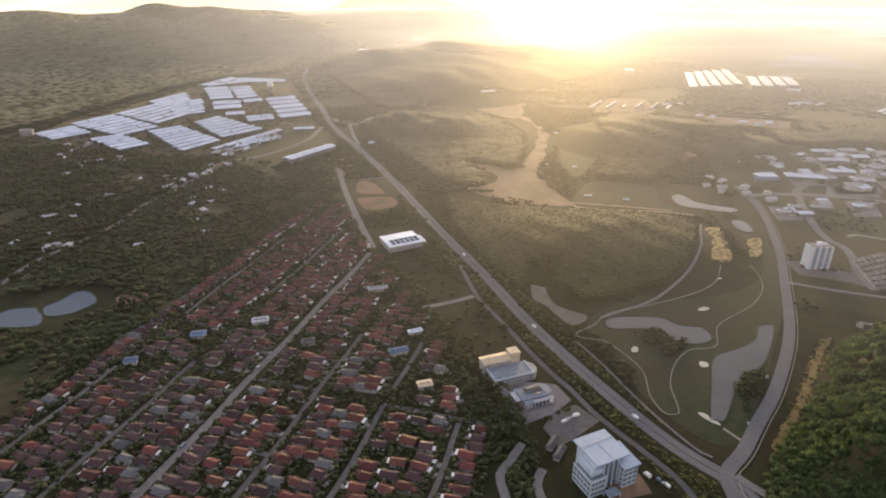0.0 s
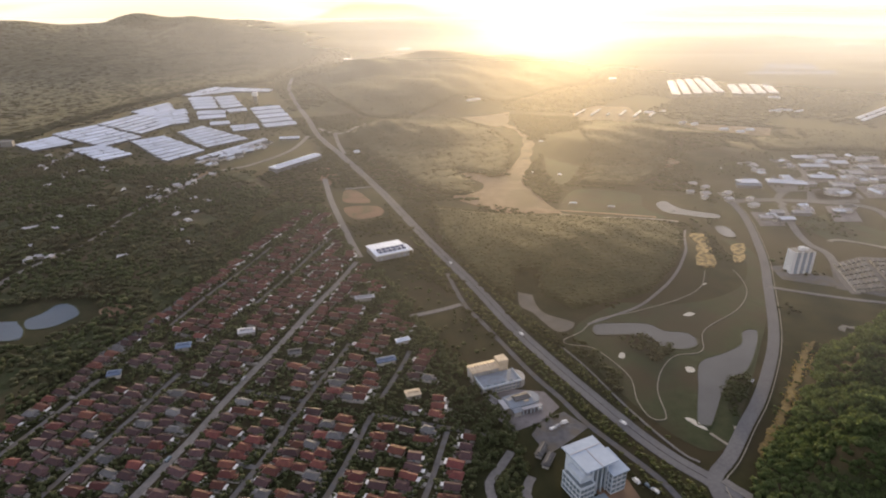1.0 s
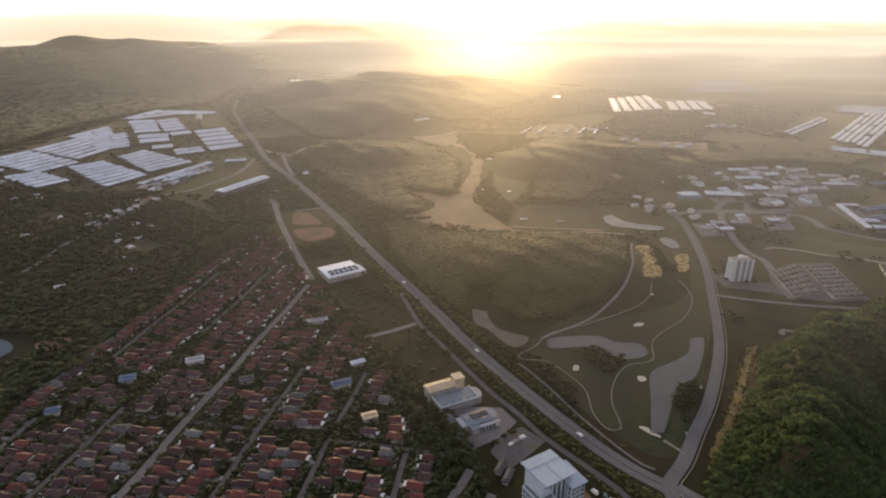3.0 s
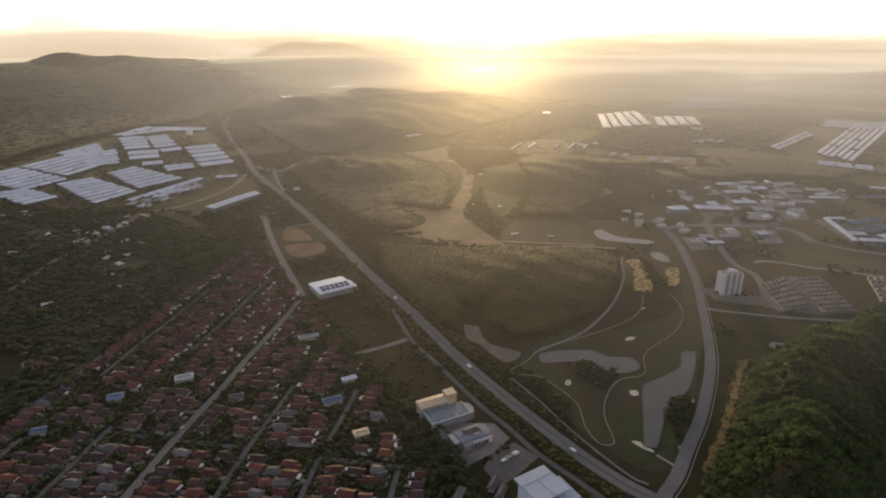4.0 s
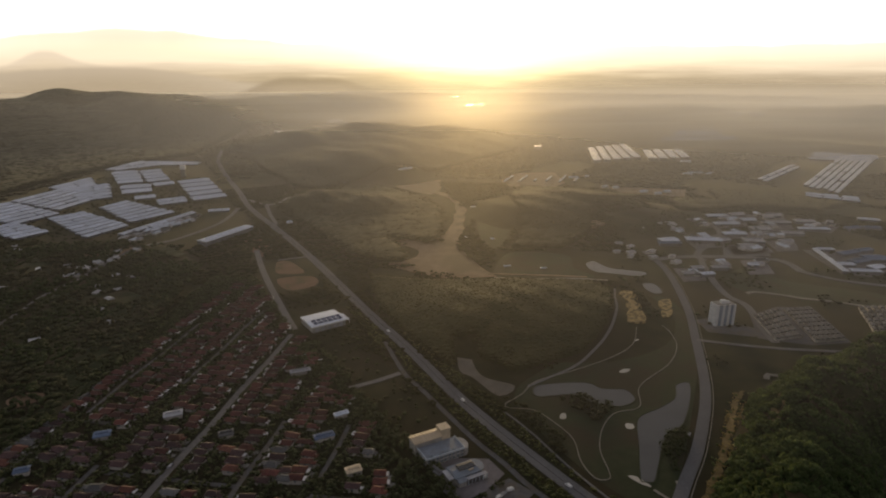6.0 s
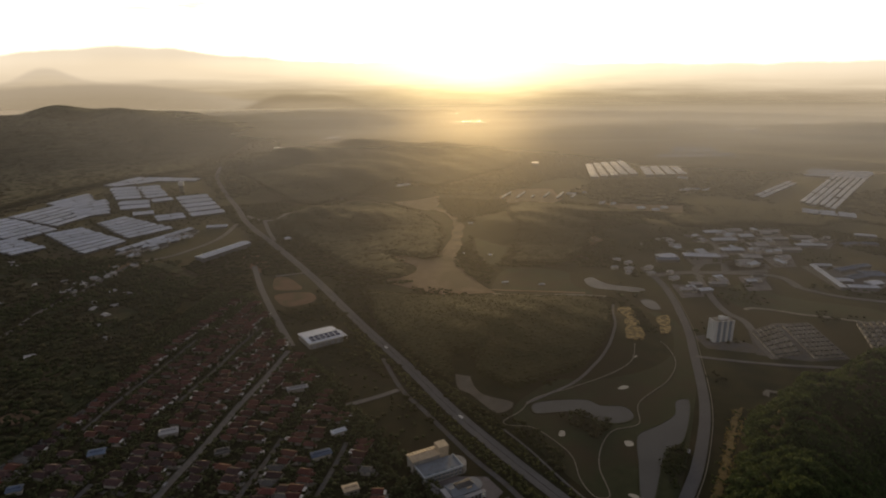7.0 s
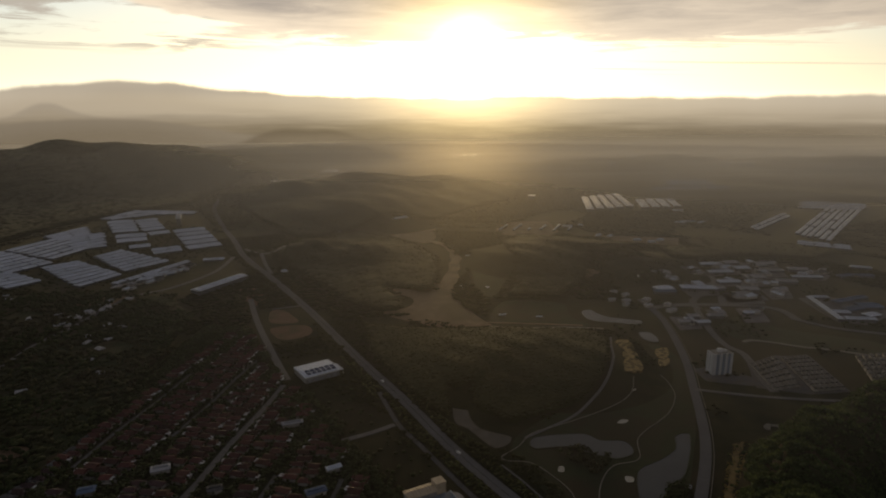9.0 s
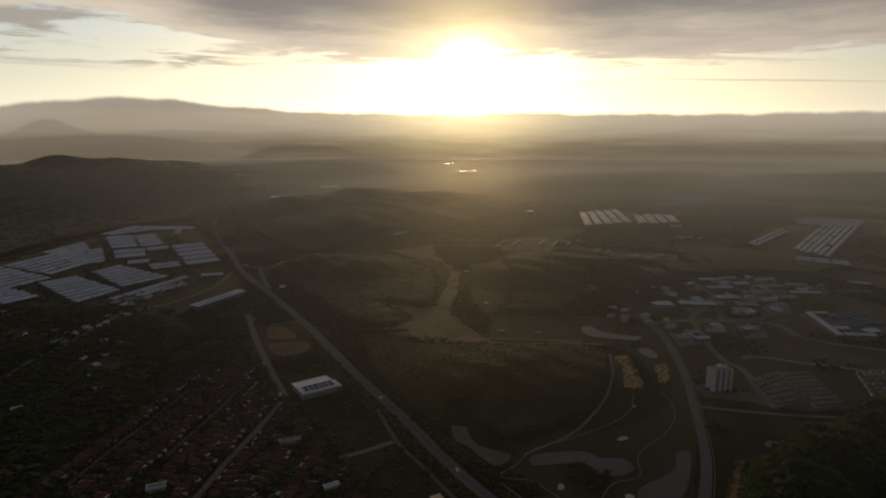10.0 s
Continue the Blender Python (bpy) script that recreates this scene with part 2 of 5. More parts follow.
surface("steel_roof", (0.22, 0.225, 0.25), (0.34, 0.345, 0.37), 0.05, 0.45, 0.5, vary=0.2)
surface("white_roof", (0.42, 0.48, 0.58), (0.56, 0.62, 0.73), 0.05, 0.42, 0.5, vary=0.14)
surface("blue_roof", (0.065, 0.10, 0.17), (0.115, 0.16, 0.24), 0.2, 0.8, 0.25, vary=0.2)
surface("hall_wall", (0.09, 0.095, 0.11), (0.15, 0.155, 0.17), 0.1, 0.75, 0.3, vary=0.15)
surface("bright_metal", (0.70, 0.70, 0.70), (0.85, 0.85, 0.85), 0.1, 0.32, 0.5, metal=1.0)
surface("solar_panel", (0.02, 0.03, 0.07), (0.035, 0.05, 0.11), 0.4, 0.18, 0.6)
surface("glass", (0.10, 0.135, 0.165), (0.17, 0.21, 0.245), 0.5, 0.15, 0.6)
surface("tower_blue", (0.22, 0.27, 0.36), (0.32, 0.37, 0.46), 0.3, 0.6, 0.4)
surface("cream_roof", (0.42, 0.335, 0.24), (0.60, 0.49, 0.36), 0.3, 0.6, 0.3)
surface("pond_water", (0.040, 0.065, 0.095), (0.060, 0.088, 0.125), 0.02, 0.5, 0.2)
surface("water", (0.055, 0.055, 0.052), (0.08, 0.08, 0.075), 0.02, 0.2, 0.5)


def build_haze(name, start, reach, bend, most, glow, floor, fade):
    """A sheet that imitates evening haze and sun glare: clear near by and thicker towards the far plain, thinner in the
    west and over the hills, broken up by slow drifts.
    """
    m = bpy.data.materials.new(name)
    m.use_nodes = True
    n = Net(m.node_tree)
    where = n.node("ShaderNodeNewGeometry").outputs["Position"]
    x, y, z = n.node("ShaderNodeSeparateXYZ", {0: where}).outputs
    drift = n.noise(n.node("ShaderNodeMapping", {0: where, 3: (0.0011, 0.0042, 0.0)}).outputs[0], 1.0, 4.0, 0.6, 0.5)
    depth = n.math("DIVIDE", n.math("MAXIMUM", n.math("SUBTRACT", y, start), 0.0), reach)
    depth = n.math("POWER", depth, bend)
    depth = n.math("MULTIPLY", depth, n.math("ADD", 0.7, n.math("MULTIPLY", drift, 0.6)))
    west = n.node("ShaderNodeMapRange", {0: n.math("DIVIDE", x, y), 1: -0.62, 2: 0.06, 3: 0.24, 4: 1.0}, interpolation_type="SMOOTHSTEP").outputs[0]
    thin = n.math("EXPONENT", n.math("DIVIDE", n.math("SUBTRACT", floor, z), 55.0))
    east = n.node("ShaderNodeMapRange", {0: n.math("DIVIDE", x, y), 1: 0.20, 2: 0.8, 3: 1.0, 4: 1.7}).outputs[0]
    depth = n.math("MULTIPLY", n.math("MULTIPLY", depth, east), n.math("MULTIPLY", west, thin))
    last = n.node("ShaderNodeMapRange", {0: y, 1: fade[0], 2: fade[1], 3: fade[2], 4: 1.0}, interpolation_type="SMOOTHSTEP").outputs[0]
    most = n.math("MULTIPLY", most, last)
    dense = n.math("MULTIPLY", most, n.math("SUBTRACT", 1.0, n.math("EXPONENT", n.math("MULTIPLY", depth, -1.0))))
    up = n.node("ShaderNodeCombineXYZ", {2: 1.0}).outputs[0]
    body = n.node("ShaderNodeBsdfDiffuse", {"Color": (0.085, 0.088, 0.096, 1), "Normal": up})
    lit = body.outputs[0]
    # rough gloss picks up the low sky, imitating glare below the sun
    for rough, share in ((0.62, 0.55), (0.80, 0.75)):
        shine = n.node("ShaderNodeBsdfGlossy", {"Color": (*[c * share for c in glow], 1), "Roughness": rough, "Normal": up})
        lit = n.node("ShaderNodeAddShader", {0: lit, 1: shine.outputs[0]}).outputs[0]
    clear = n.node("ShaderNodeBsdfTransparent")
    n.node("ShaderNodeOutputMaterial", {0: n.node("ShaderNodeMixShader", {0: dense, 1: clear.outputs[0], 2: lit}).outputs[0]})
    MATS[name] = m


# added sheets: distance haze and veiling glare are imitated by their opacity and gloss
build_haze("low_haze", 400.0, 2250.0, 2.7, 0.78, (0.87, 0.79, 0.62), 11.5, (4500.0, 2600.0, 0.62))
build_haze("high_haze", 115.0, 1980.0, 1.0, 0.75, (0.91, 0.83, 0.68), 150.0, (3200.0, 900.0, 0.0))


# ---- mesh helpers ----
def mesh_of(name, verts, faces, material, smooth=False):
    me = bpy.data.meshes.new(name)
    me.from_pydata([tuple(map(float, v)) for v in verts], [], faces)
    me.materials.append(MATS[material])
    if smooth:
        me.polygons.foreach_set("use_smooth", [True] * len(me.polygons))
    me.update()
    return me


def tri_mesh(name, verts, tris, material, smooth=False):
    """A mesh from arrays of vertices and triangles."""
    me = bpy.data.meshes.new(name)
    verts, tris = np.ascontiguousarray(verts, dtype=np.float32), np.ascontiguousarray(tris, dtype=np.int32)
    me.vertices.add(len(verts))
    me.vertices.foreach_set("co", verts.ravel())
    me.loops.add(tris.size)
    me.loops.foreach_set("vertex_index", tris.ravel())
    me.polygons.add(len(tris))
    me.polygons.foreach_set("loop_start", np.arange(0, tris.size, 3, dtype=np.int32))
    me.polygons.foreach_set("loop_total", np.full(len(tris), 3, dtype=np.int32))
    if smooth:
        me.polygons.foreach_set("use_smooth", np.ones(len(tris), dtype=bool))
    me.materials.append(MATS[material])
    me.update(calc_edges=True)
    me.validate()
    return me


class Shape:
    """Collects the faces of one part."""

    def __init__(self):
        self.v, self.f = [], []

    def add(self, verts, faces):
        k = len(self.v)
        self.v += verts
        self.f += [tuple(i + k for i in f) for f in faces]
        return self

    def box(self, x0, x1, y0, y1, z0, z1, inset=0.0):
        i = inset
        vs = [(x0, y0, z0), (x1, y0, z0), (x1, y1, z0), (x0, y1, z0), (x0 + i, y0 + i, z1), (x1 - i, y0 + i, z1), (x1 - i, y1 - i, z1), (x0 + i, y1 - i, z1)]
        return self.add(vs, [(3, 2, 1, 0), (4, 5, 6, 7), (0, 1, 5, 4), (1, 2, 6, 5), (2, 3, 7, 6), (3, 0, 4, 7)])

    def gable(self, x0, x1, y0, y1, z0, rise, thick=0.25, hip=0.0):
        """A ridged roof along x with a slab's thickness; hip shortens the ridge at both ends."""
        ym, t = (y0 + y1) / 2, thick
        vs = [(x0, y0, z0), (x1, y0, z0), (x1, y1, z0), (x0, y1, z0), (x0 + hip, ym, z0 + rise), (x1 - hip, ym, z0 + rise),
              (x0, y0, z0 - t), (x1, y0, z0 - t), (x1, y1, z0 - t), (x0, y1, z0 - t)]
        return self.add(vs, [(0, 1, 5, 4), (2, 3, 4, 5), (1, 2, 5), (3, 0, 4), (6, 7, 1, 0), (7, 8, 2, 1), (8, 9, 3, 2), (9, 6, 0, 3), (9, 8, 7, 6)])

    def tube(self, a, b, r0, r1, n=6):
        a, b = Vector(a), Vector(b)
        d = (b - a).normalized()
        u = d.orthogonal().normalized()
        w = d.cross(u)
        vs = []
        for p, r in ((a, r0), (b, r1)):
            for k in range(n):
                q = p + (u * math.cos(2 * math.pi * k / n) + w * math.sin(2 * math.pi * k / n)) * r
                vs.append(tuple(q))
        fs = [(k, (k + 1) % n, n + (k + 1) % n, n + k) for k in range(n)] + [tuple(range(n - 1, -1, -1)), tuple(range(n, 2 * n))]
        return self.add(vs, fs)


def part(name, shape, material, parent, label="", m=None):
    """One mesh object under a thing or under a part."""
    me = shape if isinstance(shape, bpy.types.Mesh) else mesh_of(name, shape.v, shape.f, material)
    ob = new(name, me)
    ob.parent = parent
    if m is not None:
        ob.matrix_basis = m
    return tagged(ob, label) if label else ob


def thing(name, m, label, category, group="", kind=""):
    ob = new(name)
    ob.matrix_basis = m
    return tagged(ob, label, category, group, kind)


# ---- terrain ----
# chains of hills: (height, width, points)
HILLS = [
    (104, 420, [(-3000, 1500), (-1900, 2250), (-1000, 2420), (-850, 2520)]),
    (120, 300, [(-1060, 2470), (-920, 2520)]),
    (43, 170, [(-90, 1830), (20, 1930), (200, 1900)]),
    (28, 110, [(-230, 1790), (-90, 1830)]),
    (30, 160, [(-20, 1500), (60, 1640), (90, 1800)]),
    (22, 150, [(200, 1600), (300, 1750)]),
    (60, 330, [(-700, 2600), (-450, 3000), (-150, 3300)]),
    (14, 60, [(-80, 1090), (-10, 1060)]),
    (16, 90, [(330, 1000), (430, 960)]),
    (8, 60, [(130, 570), (200, 560)]),
    (24, 240, [(950, 2500), (1500, 2750)]),
    (40, 260, [(2000, 2400), (2600, 2300)]),
    (32, 27, [(240, 245), (296, 325), (372, 366), (520, 392)]),
    (42, 30, [(335, 345), (372, 362), (540, 396)]),
    (36, 70, [(340, 170), (460, 280)]),
]


def to_chain(x, y, pts):
    """The distance of points from a chain of straight stretches."""
    best = np.full(np.shape(x), 1e9)
    for (ax, ay), (bx, by) in zip(pts, pts[1:]):
        dx, dy = bx - ax, by - ay
        s = np.clip(((x - ax) * dx + (y - ay) * dy) / (dx * dx + dy * dy), 0, 1)
        best = np.minimum(best, np.hypot(x - ax - s * dx, y - ay - s * dy))
    return best


def height(x, y):
    x, y = np.asarray(x, float), np.asarray(y, float)
    z = np.zeros(x.shape)
    for h, w, pts in HILLS:
        d = to_chain(x, y, pts)
        d = np.minimum(d / (1.9 * w), 1.0)
        k = 0.4 if w >= 300 else 1.0
        ripple = 1 + k * 0.16 * np.sin(x / w * 3.1 + 1.3 * np.sin(y / w * 2.3)) + k * 0.10 * np.sin(x / w * 7.7 + y / w * 5.1)
        z = np.maximum(z, h * ripple * (1 - d * d) ** 2)
    return np.maximum(z, 0.0)


def build_ground():
    az = np.radians(np.concatenate([np.arange(-62, 62, 0.45), np.arange(62, 298, 4.0)]))
    r = np.concatenate([[0.0], 60 * np.exp(np.arange(0, 290) * 0.01512)])
    r = r[r < 4700]
    A, Rr = np.meshgrid(az, r)
    x, y = Rr * np.sin(A), Rr * np.cos(A)
    v = np.stack([x, y, height(x, y)], -1).reshape(-1, 3)
    n, k = len(az), len(r)
    i, j = np.meshgrid(np.arange(k - 1), np.arange(n), indexing="ij")
    a, b = (i * n + j).ravel(), (i * n + (j + 1) % n).ravel()
    tris = np.concatenate([np.stack([a, b, b + n], 1), np.stack([a, b + n, a + n], 1)])[:, ::-1]
    tagged(new("ground", tri_mesh("ground", v, tris, "scrub", True)), "olive-brown scrub ground with hills, reaching the horizon", "ground", kind="structure")


def smooth_line(pts, step, closed=False):
    """Points evenly along a smooth curve through a few points."""
    p = [Vector((*q[:2], 0)) for q in pts]
    out, n = [], len(p)
    for i in range(n if closed else n - 1):
        if closed:
            a, b, c, d = p[i - 1], p[i], p[(i + 1) % n], p[(i + 2) % n]
        else:
            a, b, c, d = p[max(i - 1, 0)], p[i], p[i + 1], p[min(i + 2, n - 1)]
        k = max(1, round((c - b).length / step))
        for s in range(k):
            t = s / k
            out.append(0.5 * (2 * b + (c - a) * t + (2 * a - 5 * b + 4 * c - d) * t * t + (3 * b - a - 3 * c + d) * t ** 3))
    if not closed:
        out.append(p[-1])
    return out


def ribbon(name, pts, width, material, label, category="road", lift=0.2, step=8.0, shift=0.0, closed=False, parent=None, ragged=0.0):
    """A raised strip along a curve: a road, path or bank with real edges."""
    line = smooth_line(pts, step, closed)
    vs, fs, n = [], [], len(line)
    for i, q in enumerate(line):
        a, b = (line[i - 1], line[(i + 1) % n]) if closed else (line[max(i - 1, 0)], line[min(i + 1, n - 1)])
        d = (b - a).normalized()
        side = Vector((d.y, -d.x, 0))
        for s, drop in ((-1, 0.6), (-1, 0), (1, 0), (1, 0.6)):
            uneven = 1 + ragged * (math.sin(i * 0.9 + s) * 0.6 + math.sin(i * 2.3 + 2 * s) * 0.4)
            w = q + side * (shift + s * width / 2 * uneven * (1.02 if drop else 1))
            vs.append((w.x, w.y, float(height(w.x, w.y)) + lift - drop))
    for i in range(n if closed else n - 1):
        k, e = 4 * i, 4 * ((i + 1) % n)
        fs += [(k + j, e + j, e + j + 1, k + j + 1) for j in range(3)]
    ob = new(name, mesh_of(name, vs, [f[::-1] for f in fs], material))
    if parent:
        ob.parent = parent
        return ob
    return tagged(ob, label, category, kind="structure")


def patch(name, pts, material, label, category, lift=0.1, step=6.0, kind="structure"):
    """A level area within a smooth outline, with an edge going down into the ground."""
    line = [Vector((*q, 0)) for q in pts] if name == "yard" else smooth_line(pts, step, True)
    base = float(np.min(height(np.array([q.x for q in line]), np.array([q.y for q in line]))))
    bm = bmesh.new()
    top = [bm.verts.new((q.x, q.y, base + lift)) for q in line]
    low = [bm.verts.new((q.x, q.y, base - 0.6)) for q in line]
    f = bm.faces.new(top)
    if f.normal.z < 0 or sum((a.x * b.y - a.y * b.x) for a, b in zip(line, line[1:] + line[:1])) < 0:
        f.normal_flip()
    for i in range(len(top)):
        j = (i + 1) % len(top)
        bm.faces.new((top[i], top[j], low[j], low[i]))
    bmesh.ops.triangulate(bm, faces=[f])
    me = bpy.data.meshes.new(name)
    bm.to_mesh(me)
    bm.free()
    me.materials.append(MATS[material])
    return tagged(new(name, me), label, category, kind=kind)


build_ground()


def build_haze_sheets():
    """Two see-through sheets added to imitate haze: one that lies over the land and its hills, one level and higher."""
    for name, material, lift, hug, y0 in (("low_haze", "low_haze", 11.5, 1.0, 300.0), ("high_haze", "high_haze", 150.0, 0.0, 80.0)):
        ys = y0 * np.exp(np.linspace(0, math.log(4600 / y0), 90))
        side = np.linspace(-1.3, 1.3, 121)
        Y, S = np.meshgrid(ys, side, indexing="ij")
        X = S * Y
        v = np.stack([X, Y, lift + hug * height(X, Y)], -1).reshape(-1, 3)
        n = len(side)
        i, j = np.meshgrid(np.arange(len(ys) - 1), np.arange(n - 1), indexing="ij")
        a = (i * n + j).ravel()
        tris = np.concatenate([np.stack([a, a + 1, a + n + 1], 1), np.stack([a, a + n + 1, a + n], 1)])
        tagged(new(name, tri_mesh(name, v, tris, material, True)), "see-through sheet imitating warm evening haze and sun glare", "haze", kind="stuff")


build_haze_sheets()


# ---- roads ----
HIGHWAY = [(-373, 1744), (-354, 1598), (-298, 1400), (-237, 1215), (-193, 1071), (-124, 911), (-61, 756), (-15, 630), (9, 566), (39, 490), (65, 417), (87, 366), (108, 322), (126, 287), (140, 266), (155, 248), (163, 225), (170, 190)]
RIGHT_ROAD = [(150, 200), (152, 237), (155, 254), (171, 270), (193, 297), (214, 322), (240, 359), (258, 388), (275, 421), (301, 479), (332, 552), (366, 662), (375, 744)]
FRONT_ROAD = [(16, 514), (29, 454), (43, 420), (69, 356), (84, 327), (96, 300), (115, 270), (127, 249), (134, 225)]
ribbon("road", HIGHWAY, 4.9, "asphalt", "grey asphalt carriageway of the highway", shift=-2.7)
ribbon("road", HIGHWAY, 4.9, "asphalt", "grey asphalt carriageway of the highway", shift=2.7)
ribbon("road", RIGHT_ROAD, 8.0, "asphalt", "wide grey asphalt road beside the golf course", lift=0.26)
ribbon("verge", RIGHT_ROAD, 0.55, "gravel_path", "pale walkway along the road", "path", 0.3, shift=5.6)
ribbon("road", FRONT_ROAD, 3.8, "street", "grey service road beside the highway")
LANES = [
    ([(-69, 552), (-88, 611), (-121, 722), (-144, 818)], 7, "pale worn road past the estate"),
    ([(-387, 474), (-386, 520), (-366, 573), (-354, 619), (-350, 680), (-335, 727)], 5, "narrow pale lane among trees"),
    ([(-335, 727), (-309, 845), (-265, 889), (-223, 972), (-212, 1071)], 7, "pale road to the factories"),
    ([(366, 707), (431, 713), (525, 687), (528, 638)], 11, "pale mauve estate road"),
    ([(537, 896), (527, 814), (443, 728), (432, 694)], 9, "pale mauve estate road"),
    ([(428, 694), (401, 615), (393, 573), (397, 548), (376, 488), (371, 464)], 8, "pale road past the apartment tower"),
    ([(302, 480), (325, 469), (374, 451), (460, 430)], 4.5, "pale side road at the hill"),
    ([(-16, 435), (7, 444), (26, 454)], 5, "short pale lane to the service road"),
    ([(528, 638), (560, 600), (640, 560)], 8, "pale road beside the field"),
    ([(-203, 1133), (-155, 1074), (-113, 1145)], 7, "pale slip road of the highway"),
    ([(-165, 1075), (-150, 1010), (-133, 950)], 6, "pale slip road of the highway"),
    ([(46, 277), (38, 264), (31, 253), (32, 241), (34, 225)], 5, "pale curving lane below the trees"),
    ([(55, 257), (50, 245), (54, 225)], 5, "pale curving lane below the trees"),
    ([(159, 252), (170, 238), (190, 226)], 5, "pale lane at the foot of the hill"),
    ([(-110, 770), (-75, 780)], 4, "earth track"),
    ([(-572, 874), (-560, 920), (-570, 973)], 5, "pale lane among trees"),
]
for k, (pts, w, label) in enumerate(LANES):
    ribbon("road", pts, w, "old_road", label, lift=0.22 + 0.012 * k)

# ---- village ----
VU, VN = Vector((0.281, 0.960, 0)), Vector((0.960, -0.281, 0))


def vill(u, v):
    q = VU * u + VN * v
    return q.x, q.y


VROADS = [(-73, 150, 286, 4), (-123, 150, 365, 4.2), (-170, 150, 365, 4.2), (-220, 150, 500, 6), (-268, 150, 550, 4.2), (-317, 150, 510, 4.2)]
STREETS = [(-73, 150, 286, 4), (-123, 150, 288, 4.2), (-123, 306, 364, 4), (-170, 150, 362, 4.2), (-220, 150, 500, 6), (-268, 150, 296, 4.2), (-270, 396, 550, 3.6), (-317, 150, 276, 4.2), (-318, 350, 510, 3.6)]
for v, u0, u1, w in STREETS:
    ribbon("road", [vill(u, v + 0.8 * math.sin(u / 17)) for u in np.linspace(u0, u1, 12)], w * (0.85 if w == 6 else 0.8), "old_road" if w == 6 else "street", "pale concrete estate street")
for u, v0, v1 in ((290, -268, -240), (290, -218, -172), (289, -124, -50), (191, -312, -272), (229, -196, -168), (340, -318, -290)):
    ribbon("road", [vill(u, v0), vill(u, v1)], 3.4, "street", "pale concrete cross street", lift=0.3)

# ---- golf course and water ----
patch("golf_grass", [(110, 400), (140, 440), (200, 475), (240, 520), (262, 590), (320, 585), (318, 520), (280, 440), (250, 390), (190, 300), (160, 275), (130, 320)], "turf", "mown green golf grass", "grass", 0.05)
patch("field", [(422, 632), (480, 666), (489, 614), (563, 560), (537, 531), (457, 570), (421, 586)], "turf", "flat green field", "grass", 0.06)
patch("field", [(207, 1058), (258, 1075), (248, 951), (204, 825), (173, 775), (170, 859)], "turf", "green golf hole among trees", "grass", 0.06)


def pond(pts, label, water="water"):
    patch("water", pts, water, label, "pond", 0.12, 4.0)
    ribbon("bank", pts, 1.1, "turf", "low grassy bank round the pond", "bank", 0.3, 5.0, closed=True)


pond([(129, 417), (142, 421), (173, 419), (182, 408), (200, 404), (201, 388), (185, 381), (167, 390), (154, 402), (128, 403)], "still grey pond on the golf course")
pond([(243, 406), (255, 407), (245, 386), (222, 354), (208, 346), (196, 333), (183, 313), (171, 296), (164, 298), (168, 310), (178, 333), (192, 364), (215, 376), (233, 388)], "large still grey golf pond")
pond([(277, 702), (292, 712), (303, 684), (338, 663), (328, 650), (301, 661), (278, 674)], "pale grey settling pond")
pond([(317, 626), (330, 624), (330, 603), (322, 593), (313, 602)], "pale grey settling pond")
pond([(-140, 2490), (-60, 2520), (-40, 2545), (-120, 2530)], "far bright pond")
pond([(240, 2950), (330, 2950), (330, 3010), (240, 3000)], "far bright pond")
pond([(1130, 2050), (1260, 2080), (1240, 2120), (1130, 2090)], "far bright pond")
pond([(-326, 436), (-319, 424), (-311, 421), (-297, 426), (-287, 442), (-288, 447), (-297, 458), (-308, 464), (-315, 462), (-319, 447)], "blue-grey fish pond among trees", "pond_water")
pond([(-356, 424), (-350, 433), (-331, 435), (-328, 431), (-318, 421), (-313, 409), (-318, 405), (-341, 404), (-354, 408)], "blue-grey fish pond among trees", "pond_water")
pond([(-372, 418), (-362, 421), (-360, 402), (-372, 398)], "blue-grey fish pond among trees", "pond_water")
patch("mud_flat", [(83, 504), (96, 506), (89, 469), (93, 439), (115, 421), (99, 408), (84, 439), (75, 454)], "grey_mud", "grey bare inlet of dried mud", "ground")
patch("bare_ground", [(30, 736), (64, 756), (72, 789), (46, 829), (59, 841), (96, 813), (119, 862), (142, 924), (155, 906), (136, 832), (136, 766), (144, 708), (155, 660), (103, 671), (65, 695)], "bare_earth", "pinkish cleared earth", "ground", 0.35)
ribbon("earth_track", [(131, 832), (153, 941), (168, 1014), (170, 1087), (154, 1136), (126, 1179), (97, 1226)], 17, "bare_earth", "broad pinkish earth track through the forest", "path", 0.5, ragged=0.3)
patch("bare_ground", [(-33, 1252), (39, 1291), (92, 1363), (160, 1341), (162, 1216), (130, 1139), (81, 1198), (49, 1247)], "pale_earth", "pale cleared earth on the rise", "ground", 0.3)
patch("bare_ground", [(391, 972), (395, 932), (383, 881), (346, 853), (343, 869)], "bare_earth", "pinkish bare slope among trees", "ground", 4.0)
patch("bare_ground", [(-110, 763), (-96, 765), (-79, 736), (-74, 715), (-105, 719)], "red_earth", "reddish cleared earth beside the highway", "ground")
patch("bare_ground", [(-102, 698), (-63, 703), (-55, 673), (-85, 659)], "red_earth", "reddish cleared earth beside the highway", "ground")
patch("bare_ground", [(-168, 858), (-146, 870), (-123, 813), (-135, 789)], "red_earth", "reddish cleared earth beside the highway", "ground")
patch("bare_ground", [(-370, 830), (-330, 860), (-300, 835), (-335, 800)], "bare_earth", "brown cleared earth among trees", "ground")
patch("bare_ground", [(-275, 452), (-262, 462), (-245, 455), (-262, 440)], "bare_earth", "brown cleared earth beside the pond", "ground")
